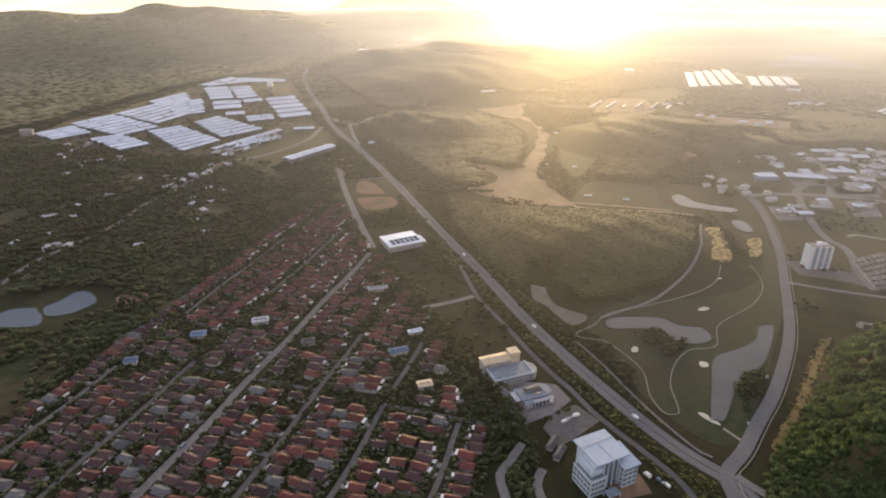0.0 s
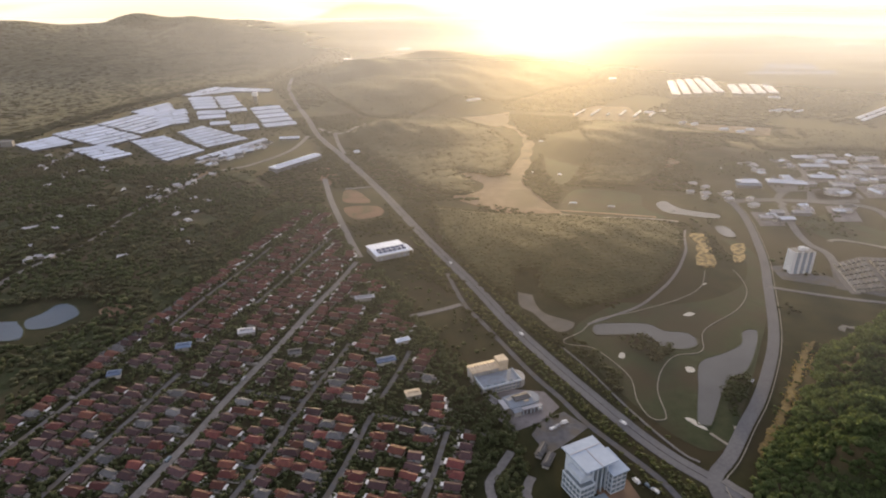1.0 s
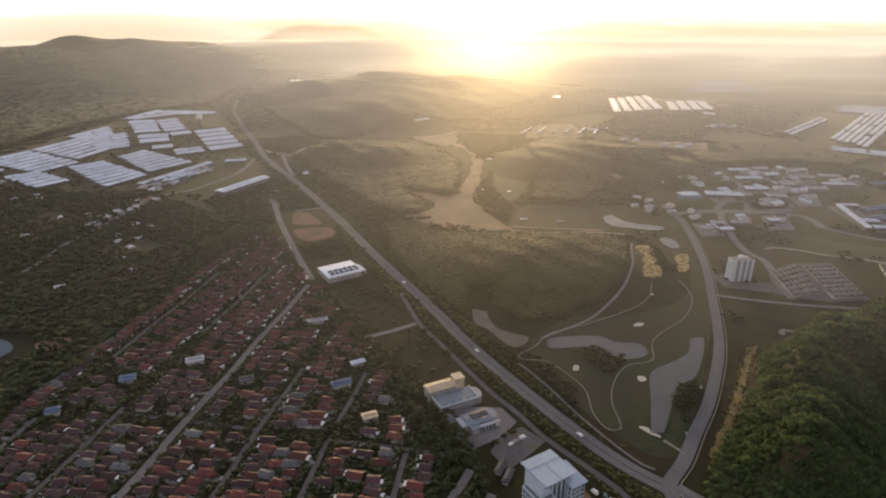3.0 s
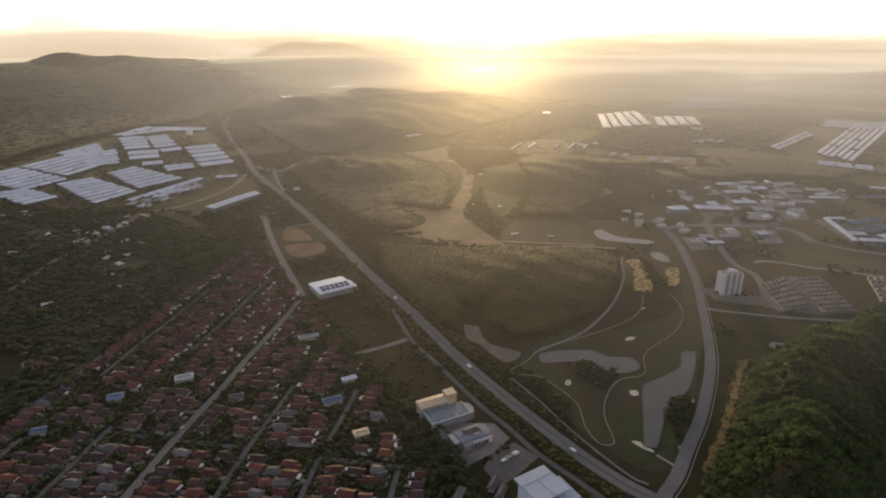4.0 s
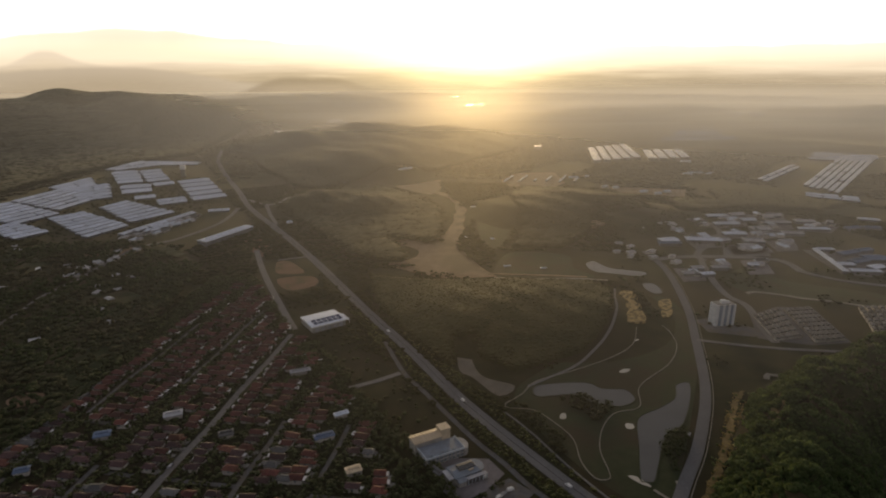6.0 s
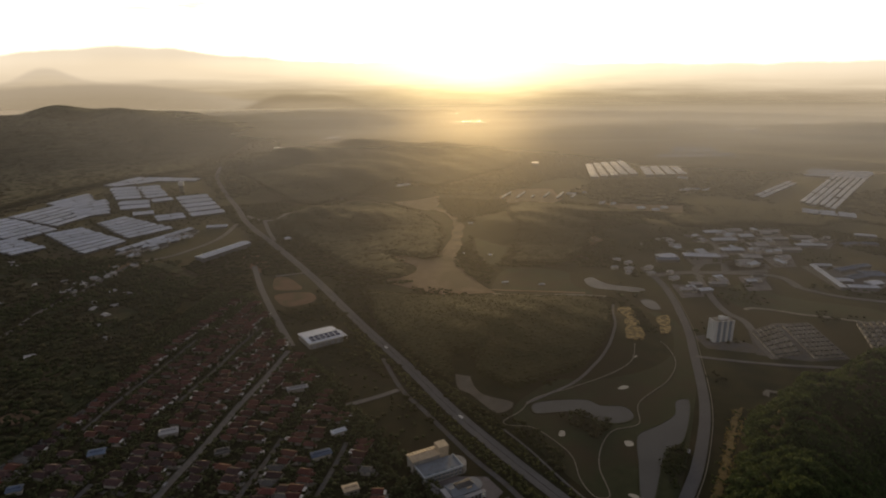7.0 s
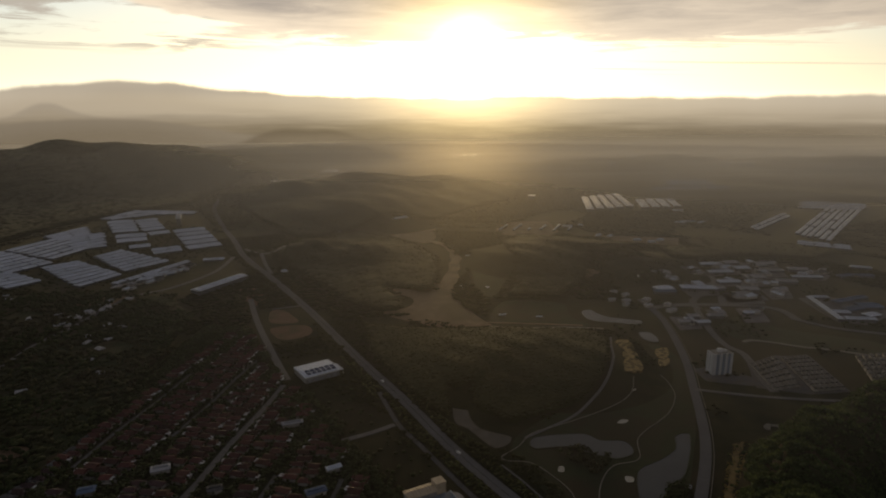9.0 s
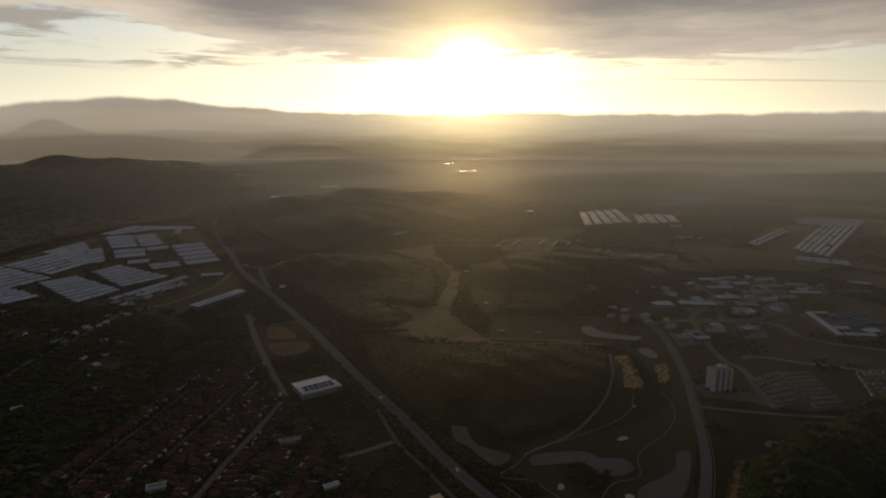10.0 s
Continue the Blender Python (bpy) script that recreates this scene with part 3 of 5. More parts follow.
patch("yard", [(304, 1303), (357, 1337), (433, 1328), (421, 1212), (366, 1151), (287, 1200)], "pale_earth", "pale storage yard", "yard", 0.2)
patch("yard", [(489, 1162), (635, 1114), (597, 1049), (508, 1057)], "pale_earth", "pale storage yard", "yard", 0.2)
patch("yard", [(491, 748), (554, 753), (530, 700), (468, 708)], "old_road", "paved mauve-grey yard", "yard", 0.15)
patch("yard", [(455, 780), (519, 809), (499, 747), (449, 745)], "old_road", "paved mauve-grey yard", "yard", 0.15)
LOTS = [
    [(419, 884), (459, 882), (448, 839), (406, 833)], [(462, 880), (501, 890), (474, 815), (441, 816)], [(474, 812), (505, 815), (487, 767), (457, 767)], [(564, 915), (626, 920), (592, 844), (534, 838)],
    [(526, 820), (561, 820), (547, 784), (513, 784)], [(635, 920), (700, 925), (650, 817), (590, 820)], [(500, 753), (560, 767), (545, 715), (484, 712)], [(438, 691), (464, 691), (452, 662), (430, 662)],
    [(479, 689), (513, 689), (491, 637), (459, 637)], [(379, 672), (411, 666), (397, 626), (368, 626)], [(432, 800), (452, 800), (439, 764), (415, 764)], [(655, 815), (720, 870), (760, 850), (690, 790)],
    [(508, 890), (556, 910), (530, 842), (484, 826)], [(560, 832), (640, 812), (604, 776), (550, 778)], [(565, 765), (612, 768), (584, 718), (552, 718)],
]
for lot in LOTS:
    patch("yard", lot, "lot_paving", "pale mauve paved industrial lot", "yard", 0.15)
patch("yard", [(36, 331), (50, 337), (75, 333), (82, 317), (70, 304), (50, 294), (41, 306)], "lot_paving", "pale paved hotel forecourt", "yard", 0.12)
patch("yard", [(70, 306), (84, 312), (96, 297), (78, 282), (67, 274), (60, 291)], "street", "grey car park beside the office", "yard", 0.12)
patch("yard", [(88, 249), (107, 254), (110, 240), (88, 234)], "bare_earth", "reddish paved office forecourt", "yard", 0.12)
patch("yard", [(324, 522), (348, 526), (374, 492), (360, 478), (322, 494)], "street", "dark paved ground round the tower", "yard", 0.1)
patch("yard", [(360, 475), (385, 525), (425, 542), (462, 535), (440, 455), (400, 455)], "street", "paved ground of the terrace estate", "yard", 0.08)
patch("yard", [(570, 625), (590, 720), (640, 715), (675, 690), (660, 640), (600, 610)], "old_road", "paved school grounds", "yard", 0.08)
patch("yard", [(-700, 985), (-660, 1085), (-610, 1240), (-590, 1380), (-530, 1430), (-430, 1460), (-310, 1330), (-235, 1115), (-300, 1040), (-330, 920), (-380, 885), (-470, 885), (-560, 940)], "scrub", "grassy worn ground between the factory halls", "yard", 0.05)
CART = [(256, 508), (240, 479), (214, 459), (170, 439), (134, 426), (117, 408), (101, 396), (104, 390), (120, 385), (131, 366), (137, 346), (134, 322), (137, 305), (145, 303), (148, 310), (151, 333), (162, 356), (178, 373), (200, 379), (214, 408), (254, 439), (277, 469), (285, 496), (285, 514)]
ribbon("earth_track", [(281, 619), (266, 584), (253, 548), (227, 503), (198, 469), (173, 446), (149, 432), (125, 419)], 2.6, "old_road", "grey gravel track along the plantation", "path", 0.28, 3.0)
ribbon("golf_path", CART, 0.7, "gravel_path", "pale winding golf cart path", "path", 0.3, 3.0)
ribbon("golf_path", [(97, 388), (110, 359), (125, 316), (139, 284), (147, 270), (152, 266)], 1.5, "old_road", "pale straight track beside the highway", "path", 0.34)
ribbon("earth_track", [(44, 862), (58, 842), (80, 805)], 7, "bare_earth", "pinkish earth track", "path", 0.3)
ribbon("stream", [(151, 668), (195, 655), (243, 653), (282, 642)], 5, "gravel_path", "pale stony stream bed", "stream")
ribbon("earth_track", [(147, 684), (200, 672), (262, 657)], 4, "bare_earth", "brown earth track in the valley", "path", 0.25)
patch("field", [(155, 690), (155, 662), (266, 652), (258, 690), (264, 742), (195, 762)], "turf", "flat brownish green valley floor", "grass", 0.06)
ribbon("stream", [(418, 581), (430, 585), (453, 573), (470, 560), (494, 549), (531, 524)], 5, "gravel_path", "pale concrete storm drain", "stream")
ribbon("stream", [(168, 290), (174, 280), (182, 283), (186, 296)], 2, "gravel_path", "pale stony stream bed", "stream")
for k, (run, wide, soil) in enumerate((([(190, 271), (203, 287), (219, 304), (236, 325), (252, 345), (268, 366), (285, 387)], 4.4, "dry_earth"), ([(222, 309), (240, 331), (256, 351), (270, 370), (289, 390)], 2.6, "dry_earth"), ([(318, 405), (326, 412), (335, 409)], 4.0, "gravel_path"))):
    ribbon("cut_slope", run, wide, soil, "golden brown bare earth of the cut slope", "ground", 0.35 + 0.1 * k, 2.5, shift=1.0 * k, ragged=0.6)
for pts in ([(276, 596), (291, 597), (287, 572), (276, 570)], [(272, 566), (284, 567), (279, 548), (266, 550)], [(264, 545), (277, 543), (270, 518), (252, 518)], [(310, 572), (325, 576), (316, 555), (304, 553)], [(303, 550), (314, 551), (306, 535), (295, 531)]):
    patch("earth_terrace", pts, "golden_earth", "golden bare earth terrace above the golf course", "ground", 0.5 + float(np.ptp(height(np.array([q[0] for q in pts]), np.array([q[1] for q in pts])))), 2.0)
for pts in ([(206, 431), (212, 436), (217, 434), (212, 430)], [(136, 372), (139, 378), (142, 377), (140, 371)], [(179, 353), (180, 359), (185, 358), (184, 353)], [(158, 304), (163, 303), (168, 293), (163, 296)], [(243, 487), (247, 490), (248, 485), (244, 483)]):
    patch("sand_bunker", pts, "bunker_sand", "pale sand bunker in the golf grass", "bunker", 0.16, 1.5)



# ---- trees ----
def ico(level):
    bm = bmesh.new()
    bmesh.ops.create_icosphere(bm, subdivisions=level, radius=1)
    v = np.array([q.co[:] for q in bm.verts])
    t = np.array([[q.index for q in f.verts] for f in bm.faces])
    bm.free()
    return v, t


def crown_parts(rng, lumps, cards, level=1):
    """An uneven crown about 1 wide and 0.8 high: lumps of foliage with small leaf sprays standing off them."""
    V, T, k = [], [], 0
    bv, bt = ico(level)
    for i in range(lumps):
        c = np.array([0, 0, 0.4]) if lumps == 1 else np.array([*(rng.normal(size=2) * 0.19), 0.28 + 0.3 * rng.random()])
        s = 0.44 if lumps == 1 else 0.20 + 0.12 * rng.random()
        v = bv * s * (1 + 0.3 * (rng.random((len(bv), 1)) - 0.5)) * [1, 1, 0.8] + c
        V.append(v), T.append(bt + k)
        k += len(v)
    for i in range(cards):
        d = rng.normal(size=3)
        d[2] = abs(d[2]) * 0.9 - 0.25
        d /= np.linalg.norm(d)
        c = d * [0.48, 0.48, 0.42] * (0.8 + 0.35 * rng.random()) + [0, 0, 0.4]
        a, b = rng.normal(size=3), rng.normal(size=3)
        a, b = a / np.linalg.norm(a) * 0.11, b / np.linalg.norm(b) * 0.09
        V.append(np.array([c - a, c + b, c + a, c - b + d * 0.05]))
        T.append(np.array([[0, 1, 2], [0, 2, 3]]) + k)
        k += 4
    return np.concatenate(V), np.concatenate(T)


def inside(x, y, poly):
    hit = np.zeros(x.shape, bool)
    for (ax, ay), (bx, by) in zip(poly, poly[1:] + poly[:1]):
        cross = (ay > y) != (by > y)
        hit ^= cross & (x < (bx - ax) * (y - ay) / (by - ay + 1e-12) + ax)
    return hit


RNG = np.random.default_rng(7)
CLEAR = [(HIGHWAY, 7.2), (RIGHT_ROAD, 7.5), (FRONT_ROAD, 3.2), (CART, 2.2), ([(281, 619), (253, 548), (227, 503), (198, 469), (173, 446)], 3.2), ([(97, 388), (110, 359), (125, 316), (139, 284), (147, 270), (152, 266)], 2.6)]


def spots(poly, pitch, keep=1.0, clear=()):
    xs, ys = [p[0] for p in poly], [p[1] for p in poly]
    gx, gy = np.meshgrid(np.arange(min(xs), max(xs), pitch), np.arange(min(ys), max(ys), pitch))
    x = gx.ravel() + (RNG.random(gx.size) - 0.5) * pitch * 0.9
    y = gy.ravel() + (RNG.random(gx.size) - 0.5) * pitch * 0.9
    ok = inside(x, y, poly) & (RNG.random(x.size) < keep)
    for line, gap in list(CLEAR) + list(clear):
        ok &= to_chain(x, y, line) > gap
    return x[ok], y[ok]


def forest(name, x, y, size, tall, material, label, lumps=1, cards=8, level=1, kinds=6, lift=0.0):
    """Many crowns joined into one mesh; the trunks stand hidden below them."""
    if not len(x):
        return
    V, T, k = [], [], 0
    pick = RNG.integers(0, kinds, len(x))
    z = height(x, y)
    for i in range(kinds):
        tv, tt = crown_parts(RNG, lumps, cards, level)
        m = pick == i
        n = int(m.sum())
        if not n:
            continue
        a = RNG.random(n) * 2 * np.pi
        s = size * (0.65 + 0.7 * RNG.random(n))
        h = tall * (0.7 + 0.6 * RNG.random(n))
        c, d = np.cos(a)[:, None], np.sin(a)[:, None]
        X = (tv[:, 0] * c - tv[:, 1] * d) * s[:, None] + x[m][:, None]
        Y = (tv[:, 0] * d + tv[:, 1] * c) * s[:, None] + y[m][:, None]
        Z = (tv[:, 2] - 0.08) * h[:, None] + z[m][:, None] + lift
        V.append(np.stack([X, Y, Z], -1).reshape(-1, 3))
        T.append((tt[None] + (np.arange(n) * len(tv))[:, None, None]).reshape(-1, 3) + k)
        k += n * len(tv)
    tagged(new(name, tri_mesh(name, np.concatenate(V), np.concatenate(T), material, True)), label, "trees", kind="stuff")


VILLAGE = [vill(150, -338), vill(640, -372), vill(640, -318), vill(510, -223), vill(390, -126), vill(285, -50), vill(150, -42)]
def canopy(poly, pitch, tall, rough, material, label, holes=()):
    """The closed roof of a wood between the single crowns: an uneven sheet that comes down to the ground at its edges."""
    xs, ys = [p[0] for p in poly], [p[1] for p in poly]
    gx, gy = np.meshgrid(np.arange(min(xs), max(xs) + pitch, pitch), np.arange(min(ys), max(ys) + pitch, pitch))
    gx = gx + (RNG.random(gx.shape) - 0.5) * pitch * 0.6
    gy = gy + (RNG.random(gx.shape) - 0.5) * pitch * 0.6
    ok = inside(gx, gy, poly)
    for line, gap in list(CLEAR) + [(l[0], 5) for l in LANES]:
        ok &= to_chain(gx, gy, line) > gap
    for hole in holes:
        ok &= ~inside(gx, gy, hole)
    quad = ok[:-1, :-1] & ok[1:, :-1] & ok[:-1, 1:] & ok[1:, 1:]
    full = np.zeros(ok.shape, int)
    for a, b in ((0, 0), (1, 0), (0, 1), (1, 1)):
        full[a:a + quad.shape[0], b:b + quad.shape[1]] += quad
    z = height(gx, gy) + np.where(full == 4, tall + (RNG.random(gx.shape) - 0.5) * rough, -0.5)
    n = gx.shape[1]
    i, j = np.nonzero(quad)
    a = i * n + j
    tris = np.concatenate([np.stack([a, a + 1, a + n + 1], 1), np.stack([a, a + n + 1, a + n], 1)])
    v = np.stack([gx, gy, z], -1).reshape(-1, 3)
    used, back = np.unique(tris, return_inverse=True)
    tagged(new("canopy", tri_mesh("canopy", v[used], back.reshape(-1, 3), material, True)), label, "trees", kind="stuff")


P1 = [(5, 690), (60, 670), (115, 655), (150, 650), (255, 632), (270, 600), (240, 520), (200, 470), (120, 440), (95, 470), (100, 510), (80, 510), (72, 450), (45, 500), (10, 600)]
canopy(P1, 2.6, 5.0, 0.7, "forest_roof", "closed green roof of the plantation")
x, y = spots(P1, 3.6)
forest("forest", x, y, 4.6, 1.7, "plantation_leaf", "dense dark green plantation of young trees", 1, 3, lift=4.2)
H1 = [(-150, 1050), (-120, 990), (-20, 780), (20, 740), (55, 735), (62, 765), (60, 800), (35, 850), (95, 815), (112, 835), (134, 930), (136, 1015), (115, 1110), (65, 1190), (30, 1225), (-45, 1245), (-80, 1200), (-140, 1240), (-220, 1400), (-300, 1640), (-230, 1950), (0, 2050), (300, 2000), (500, 1800), (420, 1600), (250, 1430), (170, 1350), (90, 1380), (30, 1310)]
canopy(H1, 5.5, 5.0, 1.2, "hill_roof", "closed green roof of the hill forest")
x, y = spots(H1, 7.5)
forest("forest", x, y, 9.0, 0.9, "hill_forest_leaf", "dark green forest on low hills", 1, 0, lift=4.5)
H2 = [(265, 1085), (255, 950), (218, 825), (190, 780), (270, 765), (300, 790), (345, 850), (400, 985), (520, 1030), (640, 1010), (560, 1040), (480, 1060), (420, 1140), (320, 1180)]
canopy(H2, 5.0, 5.0, 1.2, "hill_roof", "closed green roof of the hill forest")
x, y = spots(H2, 6)
forest("forest", x, y, 8.0, 0.9, "hill_forest_leaf", "dark green forest on low hills", 1, 0, lift=4.5)
EAST_BELT = [(520, 925), (640, 948), (700, 935), (770, 905), (860, 950), (820, 1010), (740, 1075), (660, 1100), (645, 1020), (560, 1035), (530, 1000)]
canopy(EAST_BELT, 6.0, 5.0, 1.4, "hill_roof", "closed roof of a dark tree belt")
x, y = spots(EAST_BELT, 7.5)
forest("forest", x, y, 8.5, 0.9, "hill_forest_leaf", "dark tree belt behind the industrial lots", 1, 0, lift=4.5)
LEFT = [(-420, 250), (-262, 290), (-245, 380), (-215, 420), (-205, 560), (-200, 760), (-250, 850), (-330, 880), (-470, 880), (-560, 930), (-720, 980), (-900, 900), (-700, 500)]
PONDS_LEFT = [(-368, 395), (-300, 392), (-240, 445), (-280, 475), (-330, 472), (-368, 445)]
GLADES = [[(-390, 800), (-330, 870), (-290, 840), (-330, 740), (-370, 760)], [(-420, 540), (-370, 590), (-355, 540), (-400, 500)], [(-600, 850), (-560, 980), (-500, 900), (-530, 850)], [(-300, 640), (-280, 720), (-260, 700), (-270, 640)], [(-450, 640), (-420, 680), (-400, 640)]]
# the sheet's dark colour stands for shade between the crowns
canopy(LEFT, 5.5, 2.5, 1.6, "shaded_canopy", "closed low roof of the mixed wood, darkened for shade between crowns", [PONDS_LEFT] + GLADES[:2])
x, y = spots(LEFT, 6.5, 0.9, [(l[0], 5) for l in LANES])
ok = ~inside(x, y, [(-365, 400), (-300, 395), (-262, 445), (-290, 470), (-330, 470), (-365, 440)])
x, y = x[ok], y[ok]
gaps = np.sin(x / 31 + 1.7 * np.sin(y / 43)) + np.sin(y / 27 + 1.3 * np.sin(x / 38)) + 0.8 * RNG.random(len(x))
ok = gaps > -1.2
forest("forest", x[ok], y[ok], 8.2, 6.6, "tree_leaf", "dark mixed trees and orchards", 3, 3, lift=0.8)
RIDGE = [(-2400, 1300), (-1000, 1000), (-730, 1000), (-690, 1100), (-630, 1400), (-560, 1560), (-420, 1700), (-420, 1850), (-300, 2500), (-80, 3300), (-500, 3500), (-1100, 3000), (-2600, 2500)]
canopy(RIDGE, 10.0, 8.0, 1.8, "hill_roof", "closed forest roof on the ridge")
x, y = spots([(-1900, 1250), (-1000, 1000), (-730, 1000), (-690, 1100), (-630, 1400), (-560, 1560), (-420, 1700), (-420, 1850), (-300, 2500), (-80, 3200), (-500, 3000), (-1100, 2700), (-2100, 2300)], 17)
forest("forest", x, y, 18, 1.6, "hill_forest_leaf", "dark forest on a long ridge", 1, 0, lift=7.4)
OPEN = [EAST_BELT, [(-70, 515), (-35, 530), (22, 470), (20, 442), (-45, 452)], [(-18, 430), (26, 440), (45, 398), (36, 378), (-2, 388)], P1, H1, H2, LEFT, RIDGE, VILLAGE, [(165, 860), (172, 775), (210, 825), (258, 950), (266, 1085), (205, 1060)], [(150, 690), (150, 655), (290, 636), (348, 655), (348, 740), (280, 762), (178, 772)],
        [(110, 395), (140, 440), (200, 475), (240, 520), (262, 600), (330, 600), (330, 520), (290, 440), (250, 380), (190, 300), (160, 270), (130, 320)],
        [(26, 734), (65, 725), (130, 660), (150, 665), (150, 700), (125, 800), (175, 942), (175, 1010), (160, 1165), (165, 1345), (92, 1370), (-40, 1260), (75, 1195), (140, 1023), (110, 825), (40, 865)],
        [(290, 1195), (366, 1145), (440, 1210), (490, 1100), (508, 1050), (600, 1045), (640, 1115), (490, 1165), (440, 1335), (350, 1340)],
        [(360, 450), (560, 440), (760, 640), (700, 900), (540, 930), (390, 905), (360, 740), (340, 660), (265, 700), (300, 600), (320, 520)],
        [(-710, 985), (-380, 870), (-330, 870), (-160, 920), (-180, 1000), (-235, 1115), (-300, 1330), (-370, 1560), (-560, 1620), (-640, 1240)],
        [(-75, 600), (-20, 615), (-10, 560), (-60, 530)], [(-125, 775), (-70, 780), (-45, 670), (-110, 640)], [(20, 400), (70, 400), (125, 240), (20, 240)],
        [(560, 1430), (790, 1720), (900, 1600), (840, 1440)], [(900, 1760), (1220, 1770), (1220, 2020), (1060, 2020)], [(830, 1000), (1060, 1190), (1430, 1300), (1430, 1520), (1040, 1400), (850, 1230)],
        [(72, 508), (97, 510), (95, 440), (118, 420), (98, 405), (72, 452)],
        [(-170, 2290), (-20, 2290), (-20, 2560), (-170, 2560)], [(520, 3000), (690, 3000), (690, 3300), (520, 3300)], [(540, 3600), (720, 3600), (720, 4100), (540, 4100)], [(1540, 2240), (1750, 2240), (1750, 2560), (1540, 2560)]]
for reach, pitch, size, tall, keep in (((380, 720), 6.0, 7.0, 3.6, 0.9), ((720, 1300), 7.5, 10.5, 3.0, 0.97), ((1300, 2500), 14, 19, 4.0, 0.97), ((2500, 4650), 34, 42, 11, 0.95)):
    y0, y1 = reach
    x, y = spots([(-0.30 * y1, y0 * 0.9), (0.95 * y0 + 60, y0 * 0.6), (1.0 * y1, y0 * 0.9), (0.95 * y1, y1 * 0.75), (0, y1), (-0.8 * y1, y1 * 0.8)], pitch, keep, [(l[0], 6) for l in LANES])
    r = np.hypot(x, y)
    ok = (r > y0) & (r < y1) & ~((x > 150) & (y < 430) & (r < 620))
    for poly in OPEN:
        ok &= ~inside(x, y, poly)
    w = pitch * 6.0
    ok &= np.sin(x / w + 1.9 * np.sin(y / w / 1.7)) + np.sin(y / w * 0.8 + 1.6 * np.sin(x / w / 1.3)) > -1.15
    # beyond 1000 m the crowns take the leaf colour with haze mixed in
    forest("scattered_trees", x[ok], y[ok], size, tall, "hazed_leaf" if y0 > 1000 else "plantation_leaf", "scattered dark trees and bushes of the plain", 2 if y0 < 500 else 1, 8 if y0 < 500 else 2)
NEAR = [(225, 244), (250, 288), (285, 328), (330, 370), (380, 402), (420, 432), (560, 432), (560, 250), (330, 120), (190, 180)]
# sheets under the hill trees, coloured dark for the shade below the crowns
canopy(NEAR + [(225, 246)], 4.0, 3.0, 1.6, "shaded_canopy", "closed sheet below the crowns of the hill wood, darkened for shade")
canopy([(198, 252), (212, 272), (236, 300), (260, 330), (284, 360), (304, 384), (345, 400), (385, 404), (330, 368), (285, 328), (250, 288), (226, 248)], 4.0, 2.0, 1.2, "shaded_canopy", "closed sheet below the crowns of the hill wood, darkened for shade")
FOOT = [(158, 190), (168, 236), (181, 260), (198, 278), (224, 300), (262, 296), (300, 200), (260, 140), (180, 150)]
canopy(FOOT, 4.0, 1.8, 1.2, "shaded_canopy", "closed sheet below the crowns of the hill wood, darkened for shade")
x, y = spots(FOOT, 3.1, 0.97)
forest("forest", x, y, 4.8, 5.4, "hill_leaf", "bushy green trees at the foot of the hill", 4, 26)
x, y = spots(NEAR, 3.1, 0.98)
x, y = x[x < 1.02 * y + 25], y[x < 1.02 * y + 25]
forest("forest", x, y, 4.9, 5.6, "hill_leaf", "bushy green trees on a steep hill", 4, 24)
x, y = spots(VILLAGE, 3.0, 0.85)
u, v = x * VU.x + y * VU.y, x * VN.x + y * VN.y
ok = np.ones(len(x), bool)
for rv, u0, u1, w in STREETS:
    ok &= ~((abs(v - rv) < w / 2 + 0.2 + 1.2 * RNG.random(len(v))) & (u < u1 + 2) & (u > u0))
for rv, u0, u1, w in VROADS:
    ok &= ~(((abs(abs(v - rv) - 12.6) < 4.4) | (abs(v - rv - 24.5) < 3.6)) & (u < u1 + 120) & (RNG.random(len(u)) < 0.50))
forest("garden_trees", x[ok], y[ok], 4.2, 3.8, "garden_leaf", "small garden trees between the houses", 2, 8)
x, y = spots([(-75, 520), (-45, 520), (0, 413), (30, 353), (50, 310), (58, 225), (30, 225), (22, 310), (-5, 380)], 4.6, 0.9, [(l[0], 4) for l in LANES])
forest("tree_belt", x, y, 5.6, 6, "garden_leaf", "belt of dark trees beside the estate", 3, 24)
x, y = spots([(-20, 600), (5, 520), (55, 395), (90, 310), (130, 225), (170, 225), (130, 310), (90, 410), (35, 530)], 3.0, 0.85)
forest("road_bushes", x, y, 3.6, 2.8, "bush_leaf", "yellowish green bushes between the roads", 2, 20)
x, y = spots([(380, 455), (560, 445), (780, 650), (860, 900), (560, 1010), (400, 960), (345, 850), (360, 740), (300, 720), (300, 600), (320, 520)], 7, 0.5, [(l[0], 6) for l in LANES])
ok = np.sin(x / 23 + 1.8 * np.sin(y / 31)) + np.sin(y / 19 + 1.5 * np.sin(x / 29)) > 0.75
ok &= ~inside(x, y, [(365, 535), (560, 535), (560, 445), (365, 455)]) & ~inside(x, y, [(275, 710), (342, 665), (328, 648), (275, 665)]) & ~inside(x, y, [(312, 630), (332, 630), (332, 590), (312, 595)])
forest("bushes", x[ok], y[ok], 5.5, 3.4, "tree_leaf", "dark bushes between the sheds and fields", 1, 6)
x, y = spots([(-690, 990), (-610, 1240), (-590, 1380), (-530, 1430), (-430, 1460), (-310, 1330), (-235, 1115), (-300, 1040), (-330, 920), (-380, 890), (-470, 890), (-560, 945)], 8, 0.4)
forest("bushes", x, y, 6.5, 2.6, "plantation_leaf", "low bushes between the factory halls", 1, 2)
x, y = spots([(-40, 540), (0, 545), (20, 480), (10, 450), (-15, 440), (-45, 510)], 6, 0.22)
